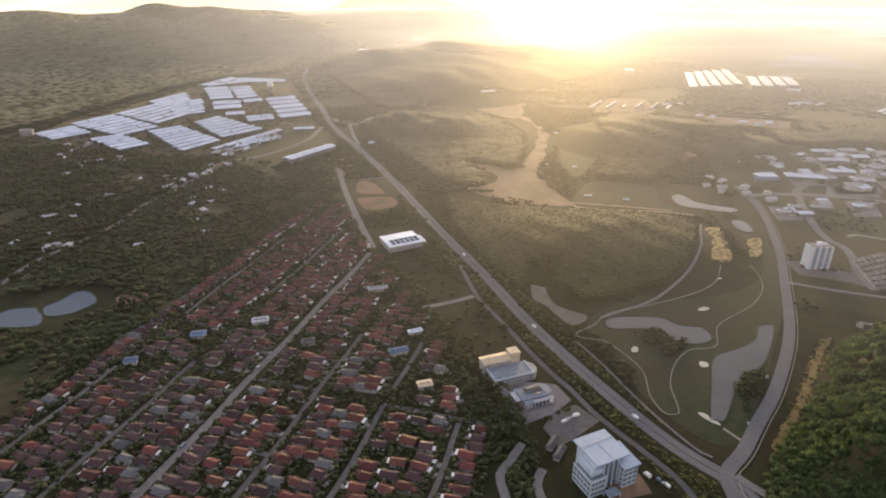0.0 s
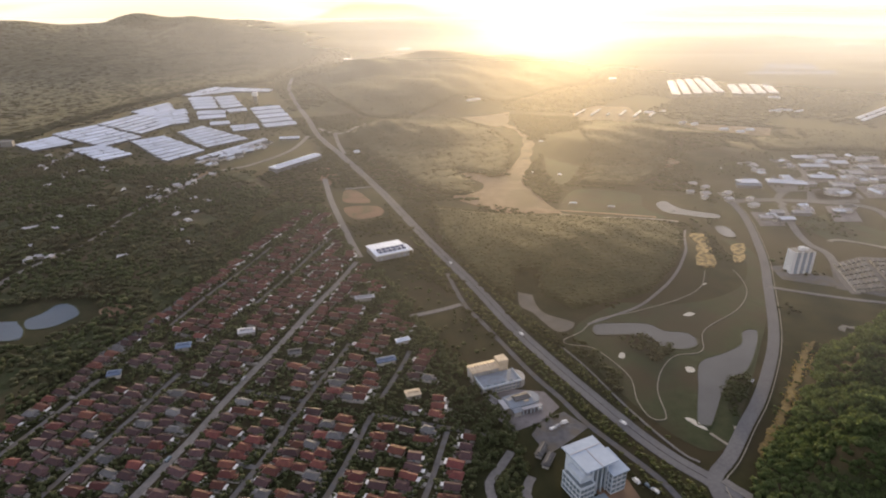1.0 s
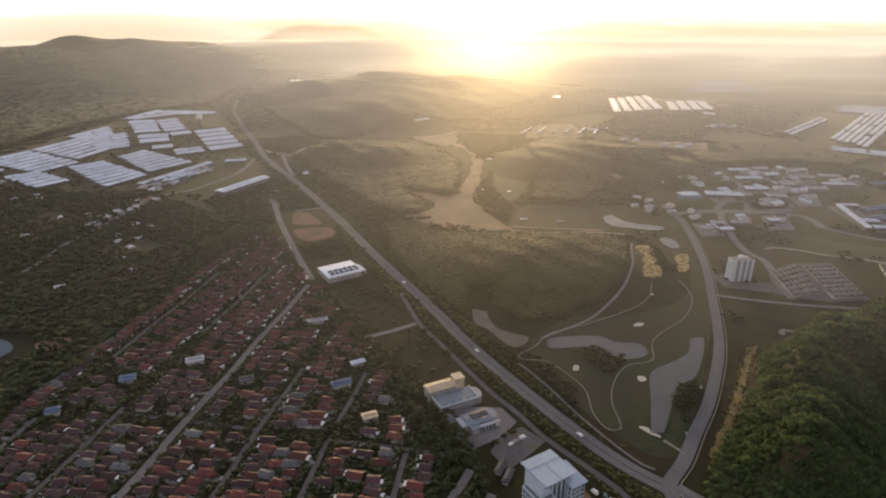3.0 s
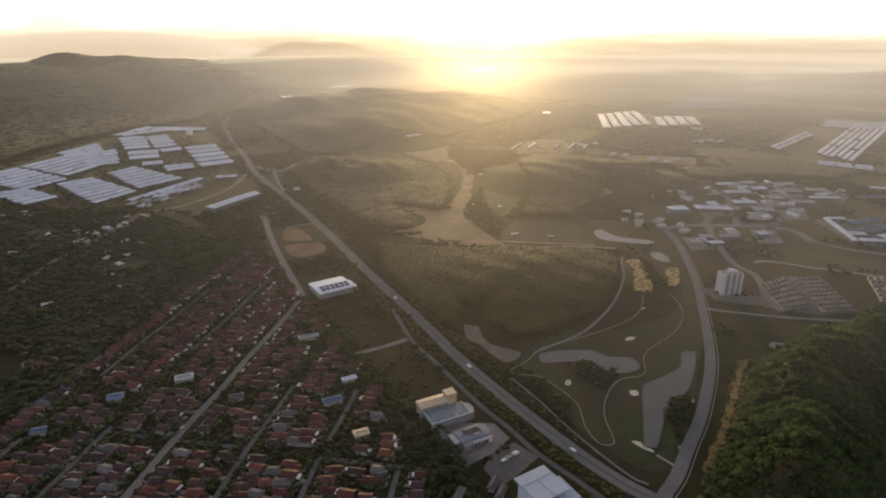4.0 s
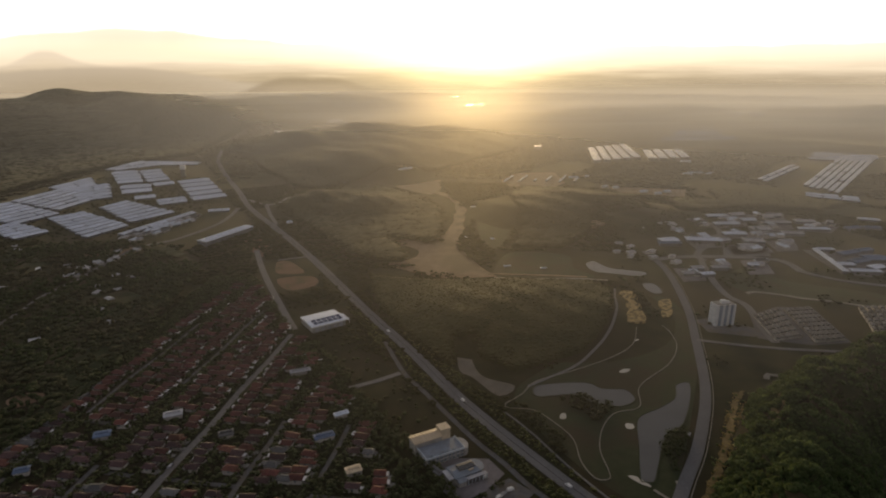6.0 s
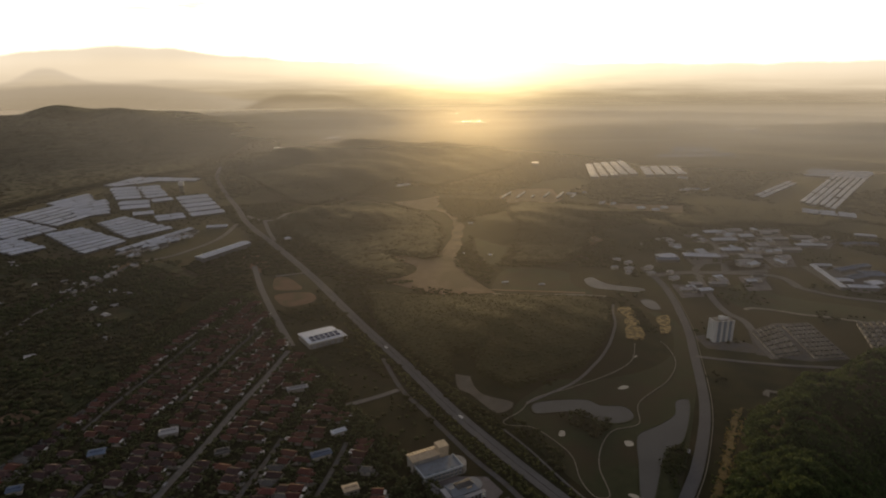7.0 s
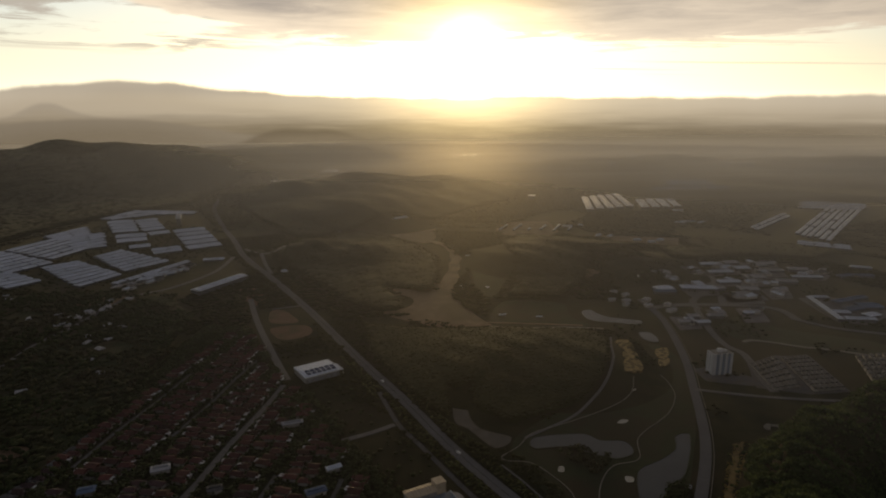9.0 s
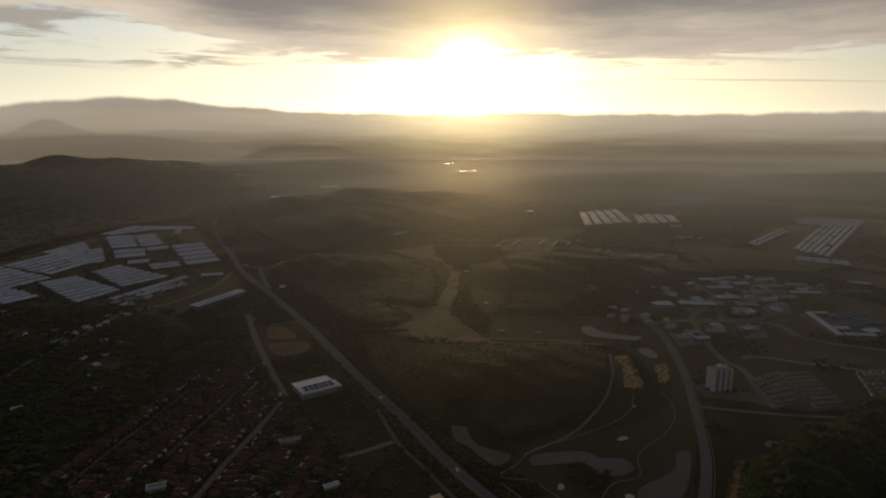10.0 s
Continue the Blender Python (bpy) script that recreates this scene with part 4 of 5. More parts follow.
forest("bushes", x, y, 4, 2.6, "tree_leaf", "low bushes on waste ground", 1, 12)
x, y = spots([(-10, 425), (30, 440), (55, 395), (30, 375), (0, 400)], 6, 0.22)
forest("bushes", x, y, 4, 2.6, "tree_leaf", "low bushes on waste ground", 1, 12)
for poly in ([(212, 346), (222, 346), (208, 322), (196, 324)], [(140, 400), (160, 402), (182, 385), (165, 355), (150, 380)], [(285, 590), (300, 595), (292, 530), (276, 530)], [(104, 378), (118, 384), (132, 345), (122, 330)], [(196, 340), (214, 348), (228, 345), (196, 300), (186, 300)]):
    x, y = spots(poly, 4.5, 0.85)
    forest("golf_trees", x, y, 5.5, 5, "tree_leaf", "dark clump of trees on the golf course", 2, 24)


x, y = spots([(186, 269), (199, 285), (214, 303), (231, 324), (247, 345), (263, 367), (280, 388), (292, 386), (275, 364), (258, 343), (241, 322), (224, 302), (206, 284), (193, 267)], 2.0, 0.5)
forest("dry_grass", x, y, 1.9, 0.9, "dry_grass", "tall golden dry grass on a cut slope", 2, 22)
x, y = spots([(184, 266), (197, 286), (213, 305), (230, 326), (246, 347), (262, 369), (278, 391), (294, 386), (276, 362), (258, 341), (241, 320), (224, 300), (206, 282), (192, 264)], 3.2, 0.3)
forest("bushes", x, y, 2.6, 2.2, "hill_leaf", "green bushes growing on the cut slope", 2, 18)


def tree(rng, spread, tall):
    """A tapered trunk with limbs under an uneven crown."""
    root = thing("tree", Matrix(), "bushy green broadleaf tree on the hillside", "tree", "trees on the hill")
    trunk = Shape().tube((0, 0, -0.5), (0.1, 0.05, tall * 0.45), 0.26, 0.16, 6)
    for k in range(4):
        a = k * 1.6 + rng.random()
        trunk.tube((0.1, 0.05, tall * 0.35), (spread * 0.3 * math.cos(a), spread * 0.3 * math.sin(a), tall * 0.62), 0.11, 0.04, 5)
    part("trunk", trunk, "bark", root)
    v, t = crown_parts(rng, 7, 110, 1)
    v = v * [spread, spread, tall * 0.8] + [0, 0, tall * 0.18]
    part("crown", tri_mesh("crown", v, t, "hill_leaf", True), "hill_leaf", root)
    return root


def place_trees():
    """The trees along the foot and brow of the hill nearest to the road."""
    kinds = [tree(RNG, 6.4 + i * 0.4, 6.5 + i * 0.5) for i in range(5)]
    x, y = spots([(188, 256), (200, 272), (222, 297), (246, 325), (270, 355), (292, 384), (345, 408), (380, 404), (330, 366), (285, 324), (250, 284), (228, 244)], 4.3, 0.95)
    for k in range(min(len(x), 290)):
        m = pose(x[k], y[k], float(height(x[k], y[k])), 0, 0, RNG.uniform(0, 360))
        copy_thing(kinds[k % 5], m @ Matrix.Scale(RNG.uniform(0.62, 1.0), 4))
    for src in kinds:
        for o in (*src.children_recursive, src):
            bpy.data.objects.remove(o)


place_trees()


# ---- houses ----
def house(kind):
    """A bungalow with a tiled roof over a porch; its street side is +x."""
    roof_mat = ("brown_tile", "red_tile", "brown_tile", "red_tile", "grey_tile")[kind]
    label = ("maroon-tiled bungalow with a flat white porch", "red-tiled bungalow with a hipped roof", "brown-tiled bungalow with pale walls", "red-tiled bungalow with a wide car porch", "grey-tiled bungalow with pale walls")[kind]
    root = thing("house", Matrix(), label, "house", "houses of the estate")
    part("wall", Shape().box(-6.2, 4.4, -3.7, 3.7, 0, 3.2), "house_wall", root)
    part("roof", Shape().gable(-6.9, 5.0, -4.4, 4.4, 3.2, 2.1, 0.25, (0.0, 3.0, 2.5, 0.0, 3.0)[kind]), roof_mat, root)
    if kind in (0, 3):
        part("porch_roof", Shape().box(4.6, 7.4, -3.4, 0.6 if kind == 0 else 2.0, 2.6, 2.8), "white_paint", root, "flat white porch roof")
    else:
        part("porch_roof", Shape().gable(4.2, 8.4, -3.6, 1.2, 2.75, 0.9, 0.2, 0.8), roof_mat, root)
    part("garden_wall", Shape().box(-7.5, 10.5, -5.1, -4.95, 0, 1.1), "house_wall", root)
    for y in (-3.2, 0.8):
        part("post", Shape().box(7.8, 8.1, y, y + 0.3, 0, 2.6), "house_wall", root)
    part("driveway", Shape().box(4.4, 11.5, -3.3, 0.9, 0, 0.12), "concrete", root)
    part("window", Shape().box(4.38, 4.5, 1.3, 3.1, 0.9, 2.2), "glass", root)
    part("window", Shape().box(-2.0, 0.2, -3.8, -3.68, 0.9, 2.2), "glass", root)
    part("door", Shape().box(4.38, 4.48, -1.6, -0.6, 0, 2.1), "bark", root)
    return root


VHALLS = ((-183, 391, 10, 7, 12, "blue_roof"), (-142, 411, 12, 7, 14, "steel_roof"), (-32, 369, 13, 6, 18, "blue_roof"), (-56, 464, 16, 5, 12, "steel_roof"), (-218, 357, 8, 6, 14, "blue_roof"), (-12, 330, 9, 6, 16, "cream_roof"), (-21, 395, 10, 4, 22, "white_roof"), (-99, 381, 9, 6, 14, "grey_tile"))


def place_houses():
    kinds = [house(k) for k in range(5)]
    rng = random.Random(4)
    todo = []
    for i, (v, u0, u1, w) in enumerate(VROADS):
        for side in (-1, 1):
            u = u0 + 6
            while u < min(u1 + 130, 620) - 5:
                right = np.interp(u, [200, 235, 282, 324, 389, 470, 510, 638], [-43, -43, -50, -78, -126, -184, -225, -318])
                if v + side * 13 < right and not (abs(u - 289) < 7 and v + side * 13 > -300) and rng.random() < 0.93 and all((Vector(vill(u, v + side * 13)) - Vector(h[:2])).length > 13 for h in VHALLS):
                    todo.append((u + rng.uniform(-0.6, 0.6), v + side * (12.4 + rng.uniform(-2.4, 2.4)), side))
                u += 7.7 + rng.uniform(-0.5, 0.9)
        u = u0 + 9
        while i and u < min(u1 + 110, 600):
            right = np.interp(u, [200, 235, 282, 324, 389, 470, 510, 638], [-43, -43, -50, -78, -126, -184, -225, -318])
            if v + 24.5 < right - 6 and abs(u - 289) > 7 and rng.random() < 0.78 and all((Vector(vill(u, v + 24.5)) - Vector(h[:2])).length > 12 for h in VHALLS):
                todo.append((u, v + 24.5 + rng.uniform(-1.5, 1.5), rng.choice((-1, 1))))
            u += 8.6 + rng.uniform(-0.6, 1.6)
    todo.sort(key=lambda q: q[0])
    turn = math.degrees(math.atan2(VN.y, VN.x))
    far_roof, far_wall, far_porch = Shape(), Shape(), Shape()
    for k, (u, v, side) in enumerate(todo):
        px, py = vill(u, v)
        src = kinds[rng.choice((0, 1, 1, 1, 3, 2, 3, 3, 2, 1, 0, 1, 0, 2, 1, 4) if v > -200 else (0, 1, 2, 2, 2, 2, 3, 0, 2, 2, 2, 2, 1, 4))]
        m = pose(px, py, 0, 0, 0, turn + (180 if side > 0 else 0) + rng.uniform(-9, 9))
        m = m @ Matrix.Diagonal((rng.uniform(0.62, 0.86), rng.uniform(0.66, 0.86), rng.uniform(0.68, 0.88), 1))
        if k < 300:
            copy_thing(src, m)
            continue
        for made, bits in ((far_roof, (Shape().gable(-6.9, 5.0, -4.4, 4.4, 3.2, 2.1, 0.25, rng.choice((0, 2.5))), Shape().gable(4.2, 8.4, -3.6, 1.2, 2.75, 0.9, 0.2, 0.8))),
                           (far_wall, (Shape().box(-6.2, 4.4, -3.7, 3.7, 0, 3.2), Shape().box(7.8, 8.1, -3.2, 1.0, 0, 2.6)))):
            for bit in bits:
                made.add([tuple(m @ Vector(q)) for q in bit.v], bit.f)
        if rng.random() < 0.4:
            bit = Shape().box(5.2, 8.6, -3.7, rng.uniform(-0.5, 1.4), 3.0, 3.25)
            far_porch.add([tuple(m @ Vector(q)) for q in bit.v], bit.f)
    tagged(new("far_house_roofs", mesh_of("far_house_roofs", far_roof.v, far_roof.f, "estate_tile")), "red-brown tiled roofs of the farther houses", "houses", kind="stuff")
    tagged(new("far_porch_roofs", mesh_of("far_porch_roofs", far_porch.v, far_porch.f, "white_paint")), "flat white porch roofs of the farther houses", "houses", kind="stuff")
    tagged(new("far_house_walls", mesh_of("far_house_walls", far_wall.v, far_wall.f, "house_wall")), "pale walls of the farther houses", "houses", kind="stuff")
    for src in kinds:
        for o in (*src.children_recursive, src):
            bpy.data.objects.remove(o)


place_houses()


for poly in ([(58, 297), (62, 296), (80, 307), (80, 311)], [(88, 314), (97, 300), (99, 302), (90, 316)], [(36, 333), (50, 339), (50, 341), (35, 336)], [(106, 262), (110, 262), (122, 240), (118, 238)]):
    x, y = spots(poly, 3.0, 1.0)
    forest("hedge_trees", x, y, 2.8, 3.6, "tree_leaf", "row of small clipped trees beside the paving", 2, 20)


# ---- halls and big buildings ----
def hall(length, width, tall, roof_mat, label, wall_mat="hall_wall", group="", name="factory_hall"):
    root = thing(name, Matrix(), label, {"factory_hall": "factory", "small_house": "house"}.get(name, "shed"), group)
    part("wall", Shape().box(-length / 2, length / 2, -width / 2, width / 2, 0, tall), wall_mat, root)
    part("roof", Shape().gable(-length / 2 - 0.6, length / 2 + 0.6, -width / 2 - 0.6, width / 2 + 0.6, tall, width * 0.09, 0.4), roof_mat, root)
    part("ridge_vent", Shape().gable(-length * 0.42, length * 0.42, -1.0, 1.0, tall + width * 0.09 + 0.5, 0.6, 0.9), roof_mat, root)
    return root


def block(quad, n, m, tall, roof_mat, label, group, gap=0.76, name="factory_hall"):
    """Halls in rows within four corners; their long side runs from the first corner to the second."""
    a, b, c, d = [Vector(q) for q in quad]
    slip = random.Random(n * 31 + m + int(a.x))
    for i in range(n):
        for j in range(m):
            s0, s1 = i / n, (i + gap) / n
            t0, t1 = j / m + 0.01 + slip.uniform(-0.03, 0.02), (j + 1) / m - 0.02 + slip.uniform(-0.02, 0.03)
            p = lambda s, t: (a.lerp(b, t)).lerp(d.lerp(c, t), s)
            q0, q1, q2, q3 = p(s0, t0), p(s0, t1), p(s1, t1), p(s1, t0)
            mid = (q0 + q1 + q2 + q3) / 4
            run = (q1 - q0 + q2 - q3) / 2
            side = Vector((-run.y, run.x)).normalized()
            wide = abs((q3 - q0 + q2 - q1).dot(side)) / 2
            ob = hall(run.length, max(wide, 6), tall, roof_mat, label, group=group, name=name)
            ob.matrix_basis = pose(mid.x, mid.y, 0, 0, 0, math.degrees(math.atan2(run.y, run.x)))


F = "long factory hall with a pale metal roof"
WEST_HALLS = (
    (((-682, 1009), (-648, 1066), (-586, 1017), (-625, 971)), 4, 2),
    (((-663, 1084), (-624, 1159), (-491, 1058), (-529, 994)), 7, 3),
    (((-623, 1169), (-580, 1280), (-471, 1185), (-504, 1084)), 6, 3),
    (((-613, 1286), (-575, 1390), (-531, 1298), (-565, 1245)), 4, 2),
    (((-557, 1262), (-515, 1317), (-455, 1174), (-498, 1144)), 5, 2),
    (((-572, 975), (-534, 1005), (-458, 943), (-487, 906)), 5, 2),
    (((-500, 1029), (-461, 1066), (-354, 964), (-390, 900)), 8, 3),
    (((-446, 1097), (-421, 1144), (-306, 1041), (-358, 982)), 7, 3),
)
EAST_HALLS = (
    (((-580, 1486), (-547, 1605), (-460, 1527), (-551, 1478)), 2, 2),
    (((-540, 1596), (-386, 1564), (-377, 1525), (-453, 1510)), 1, 4),
    (((-553, 1448), (-502, 1463), (-443, 1317), (-487, 1304)), 4, 1),
    (((-497, 1455), (-460, 1478), (-399, 1336), (-433, 1310)), 4, 1),
    (((-480, 1286), (-425, 1298), (-395, 1217), (-444, 1195)), 2, 1),
    (((-424, 1304), (-391, 1323), (-372, 1286), (-405, 1268)), 1, 2),
    (((-379, 1323), (-324, 1349), (-246, 1149), (-297, 1120)), 5, 1),
    (((-419, 1179), (-385, 1190), (-371, 1159), (-403, 1144)), 1, 2),
    (((-368, 1144), (-324, 1164), (-309, 1120), (-348, 1097)), 2, 2),
    (((-355, 919), (-282, 1049), (-272, 1029), (-344, 900)), 1, 6),
    (((-323, 957), (-291, 982), (-279, 960), (-310, 936)), 2, 2),
    (((-259, 1053), (-224, 1058), (-220, 1041), (-253, 1037)), 1, 3),
)
for quad, n, m in WEST_HALLS + EAST_HALLS:
    block(quad, n, m, 3.2, "white_roof", F, "halls of the factory estate", 0.70)
ob = hall(18, 11, 9, "concrete", "pale windowless block at the factory estate", "concrete", "", "store_block")
ob.matrix_basis = pose(-695, 1012, 0, 0, 0, 12)
# small houses along the estate's front street
rng_row = random.Random(5)
for i in range(30):
    along, off = rng_row.uniform(0, 1), rng_row.uniform(-14, 22)
    ob = hall(rng_row.uniform(8, 15), rng_row.uniform(6, 8), 3.0, rng_row.choice(("white_roof", "steel_roof", "steel_roof", "grey_tile")), "small pale-roofed house beside the factory estate", "house_wall", "houses of the factory estate", "small_house")
    ob.matrix_basis = pose(-338 + 66 * along + off * 0.9, 890 + 135 * along - off * 0.42, 0, 0, 0, 64 + rng_row.choice((0, 0, 90)))
block(((-228, 852), (-178, 929), (-163, 917), (-216, 842)), 1, 1, 7, "white_roof", "very long pale warehouse beside the highway", "warehouses", 0.98)
block(((631, 1642), (567, 1434), (714, 1472), (776, 1711)), 5, 1, 8, "white_roof", F, "halls on the far plain", 0.72)
block(((762, 1578), (717, 1449), (835, 1449), (885, 1596)), 4, 1, 8, "white_roof", F, "halls on the far plain", 0.72)
block(((913, 1774), (1167, 1773), (1180, 1830), (940, 1830)), 1, 3, 8, "white_roof", F, "halls on the far plain", 0.72)
block(((1000, 1880), (1180, 1880), (1206, 1979), (1079, 2006)), 2, 3, 8, "white_roof", F, "halls on the far plain", 0.72)
TERRACES = (
    (((879, 1104), (1238, 1438), (1270, 1362), (910, 1036)), 6, 4), (((833, 1181), (1031, 1342), (1020, 1296), (829, 1145)), 2, 5),
    (((1128, 1415), (1251, 1348), (1355, 1443), (1223, 1518)), 4, 2), (((837, 1045), (904, 988), (880, 954), (814, 1008)), 2, 3),
)
for quad, n, m in TERRACES:
    block(quad, n, m, 4, "white_roof", "pale-roofed terrace on a curved street", "terraces of the eastern estate", 0.62, "terrace_row")
# industrial sheds: x, y, length, width, turn, roof
for sx, sy, sl, sw, turn, roof in (
    (462, 861, 30, 22, 10, "steel_roof"), (427, 865, 14, 18, 5, "steel_roof"), (452, 892, 16, 12, 20, "steel_roof"), (572, 899, 34, 12, -8, "white_roof"), (607, 869, 22, 14, -5, "white_roof"),
    (559, 852, 38, 12, -5, "white_roof"), (593, 818, 28, 18, -10, "steel_roof"), (641, 848, 42, 10, -8, "steel_roof"), (672, 806, 44, 9, -12, "white_roof"), (539, 798, 32, 12, -6, "white_roof"),
    (478, 776, 48, 16, -14, "white_roof"), (427, 779, 24, 18, 10, "white_roof"), (422, 765, 30, 9, -8, "blue_roof"), (433, 660, 20, 7, -6, "steel_roof"), (480, 664, 12, 7, -10, "white_roof"),
    (405, 662, 14, 9, -8, "steel_roof"), (545, 762, 26, 18, -10, "steel_roof"), (520, 740, 18, 14, 0, "steel_roof"), (505, 770, 16, 12, 4, "steel_roof"), (625, 790, 30, 14, -12, "steel_roof"),
    (690, 850, 30, 14, -12, "steel_roof"), (610, 905, 24, 14, 0, "steel_roof"), (500, 905, 30, 10, 10, "steel_roof"), (660, 890, 28, 12, -6, "steel_roof"), (405, 640, 16, 8, 0, "white_roof"),
    (588, 668, 92, 7, 73, "white_roof"), (614, 710, 24, 6, -10, "white_roof"), (634, 692, 30, 10, 12, "blue_roof"), (664, 700, 24, 10, 10, "blue_roof"), (594, 650, 22, 10, -14, "white_roof"),
    (622, 660, 26, 14, 14, "blue_roof"), (651, 668, 26, 20, -8, "blue_roof"), (600, 624, 34, 9, -14, "white_roof"), (625, 635, 18, 12, 10, "white_roof"), (735, 804, 26, 10, 10, "blue_roof"), (764, 800, 24, 12, -14, "blue_roof"),
    (798, 845, 30, 7, -30, "white_roof"),
):
    ob = hall(sl, sw, 4.2, roof, {"white_roof": "shed with a white metal roof", "steel_roof": "shed with a grey metal roof", "blue_roof": "school hall with a blue-grey roof"}[roof], group="sheds of the eastern district", name="metal_roofed_shed")
    ob.matrix_basis = pose(sx, sy, 0, 0, 0, turn)
rng_shed = random.Random(21)
for lot in LOTS:
    p, q, r, o = [Vector(c) for c in lot]
    run = q - p
    for i in range(max(3, round(run.length * (p - o).length / 420))):
        c = p.lerp(q, rng_shed.uniform(0.12, 0.88)).lerp(o.lerp(r, rng_shed.uniform(0.12, 0.88)), rng_shed.uniform(0.15, 0.85))
        ob = hall(rng_shed.uniform(8, 19), rng_shed.uniform(5, 10), rng_shed.uniform(2.6, 4.2), rng_shed.choice(("steel_roof", "steel_roof", "grey_tile", "white_roof")), "grey-roofed workshop on a paved lot", "house_wall", "workshops", "workshop")
        ob.matrix_basis = pose(c.x, c.y, 0.1, 0, 0, math.degrees(math.atan2(run.y, run.x)) + rng_shed.choice((0, 0, 90)) + rng_shed.uniform(-4, 4))
for sx, sy, sl, sw in ((392, 690, 12, 8), (372, 712, 9, 7), (352, 735, 10, 8), (345, 720, 8, 6), (362, 760, 10, 7), (380, 735, 12, 8), (335, 742, 8, 6), (352, 776, 9, 7), (398, 712, 8, 7)):
    ob = hall(sl, sw, 3.4, "steel_roof", "small grey-roofed house near the roundabout", "house_wall", "roundabout houses", "small_house")
    ob.matrix_basis = pose(sx, sy, 0, 0, 0, (sx * 3) % 50)
# white trailers in the storage yards, far settlement roofs
for i in range(18):
    ob = hall(17, 3.2, 3, "white_roof", "long white trailer row in the storage yard", group="trailer rows", name="trailer_row")
    ob.matrix_basis = pose(300 + i * 8 + (i > 8) * 18, 1240 + 14 * (i % 4) - (i > 8) * 16, 0, 0, 0, 60)
for sx, sy, sl, sw in ((485, 1158, 16, 8), (503, 1145, 14, 9), (455, 1258, 26, 8), (487, 1267, 14, 8), (276, 966, 7, 5), (145, 839, 7, 5), (184, 828, 5, 5), (190, 1017, 9, 4), (177, 708, 10, 2.5), (220, 694, 9, 2.5), (-114, 954, 10, 9), (540, 1100, 18, 9), (560, 1080, 16, 9), (585, 1095, 16, 9), (745, 1275, 40, 8), (770, 1262, 34, 8), (720, 1265, 26, 8), (98, 1349, 44, 8), (-30, 1252, 16, 6), (800, 1420, 30, 12)):
    ob = hall(sl, sw, min(4, 0.5 + sw * 0.28), "white_roof", "small white shed standing alone", "white_paint", "lone sheds", "white_shed")
    ob.matrix_basis = pose(sx, sy, float(height(sx, sy)), 0, 0, (sx * 7 + sy) % 60 - 20) @ Matrix.Diagonal((0.85, 0.75, 0.55 if sw < 6 else 1.0, 1))


for sx, sy, sl, sw in ((-92, 2442, 60, 26), (-237, 1924, 30, 12), (-200, 1965, 26, 12), (573, 3213, 40, 24), (602, 3850, 50, 30), (1623, 2485, 60, 20), (1660, 2420, 70, 26), (1385, 2865, 80, 30), (486, 1644, 18, 12), (1991, 2577, 50, 24), (1037, 2390, 50, 20), (640, 3240, 30, 24)):
    ob = thing("metal_shed", pose(sx, sy, float(height(sx, sy)), 0, 0, (sx + sy) % 40 - 20), "far shed with a bright bare metal roof", "shed", "far metal sheds")
    part("wall", Shape().box(-sl / 2, sl / 2, -sw / 2, sw / 2, 0, 12.6), "hall_wall", ob)
    part("roof", Shape().box(-sl / 2 - 0.5, sl / 2 + 0.5, -sw / 2 - 0.5, sw / 2 + 0.5, 12.6, 13.1), "bright_metal", ob, "bright bare metal roof")


def terrace_rows(quad, n, m, group):
    a, b, c, d = [Vector(q) for q in quad]
    src = None
    for i in range(n):
        for j in range(m):
            s, t = (i + 0.5) / n, (j + 0.5) / m
            q = a.lerp(b, t).lerp(d.lerp(c, t), s)
            run = b.lerp(c, s) - a.lerp(d, s)
            m4 = pose(q.x, q.y, 0, 0, 0, math.degrees(math.atan2(run.y, run.x)) + RNG.uniform(-4, 4))
            if src is None:
                src = thing("terraced_house", m4, "grey-roofed terraced house with pale walls", "house", group)
                part("wall", Shape().box(-3.6, 3.6, -2.0, 2.0, 0, 2.8), "house_wall", src)
                part("roof", Shape().gable(-3.8, 3.8, -2.3, 2.3, 2.8, 1.0, 0.2), "grey_tile", src)
            else:
                copy_thing(src, m4)


terrace_rows(((385, 520), (372, 466), (400, 469), (424, 537)), 6, 6, "terrace estate houses")
terrace_rows(((427, 532), (406, 459), (438, 459), (457, 533)), 6, 8, "terrace estate houses")
terrace_rows(((506, 527), (464, 452), (500, 450), (545, 527)), 5, 8, "terrace estate houses")


def windows(root, face, xs, zs, at, w, h, material="glass"):
    """A grid of windows with frames on one face; face: 'x' or 'y' is the axis that the face looks along."""
    for a in xs:
        for z in zs:
            if face == "y":
                pane, rim = Shape().box(a - w / 2, a + w / 2, at - 0.06, at + 0.06, z, z + h), Shape().box(a - w / 2 - 0.12, a + w / 2 + 0.12, at - 0.10, at + 0.10, z - 0.18, z)
            else:
                pane, rim = Shape().box(at - 0.06, at + 0.06, a - w / 2, a + w / 2, z, z + h), Shape().box(at - 0.10, at + 0.10, a - w / 2 - 0.12, a + w / 2 + 0.12, z - 0.18, z)
            win = part("window", pane, material, root)
            part("sill", rim, "white_paint", win)


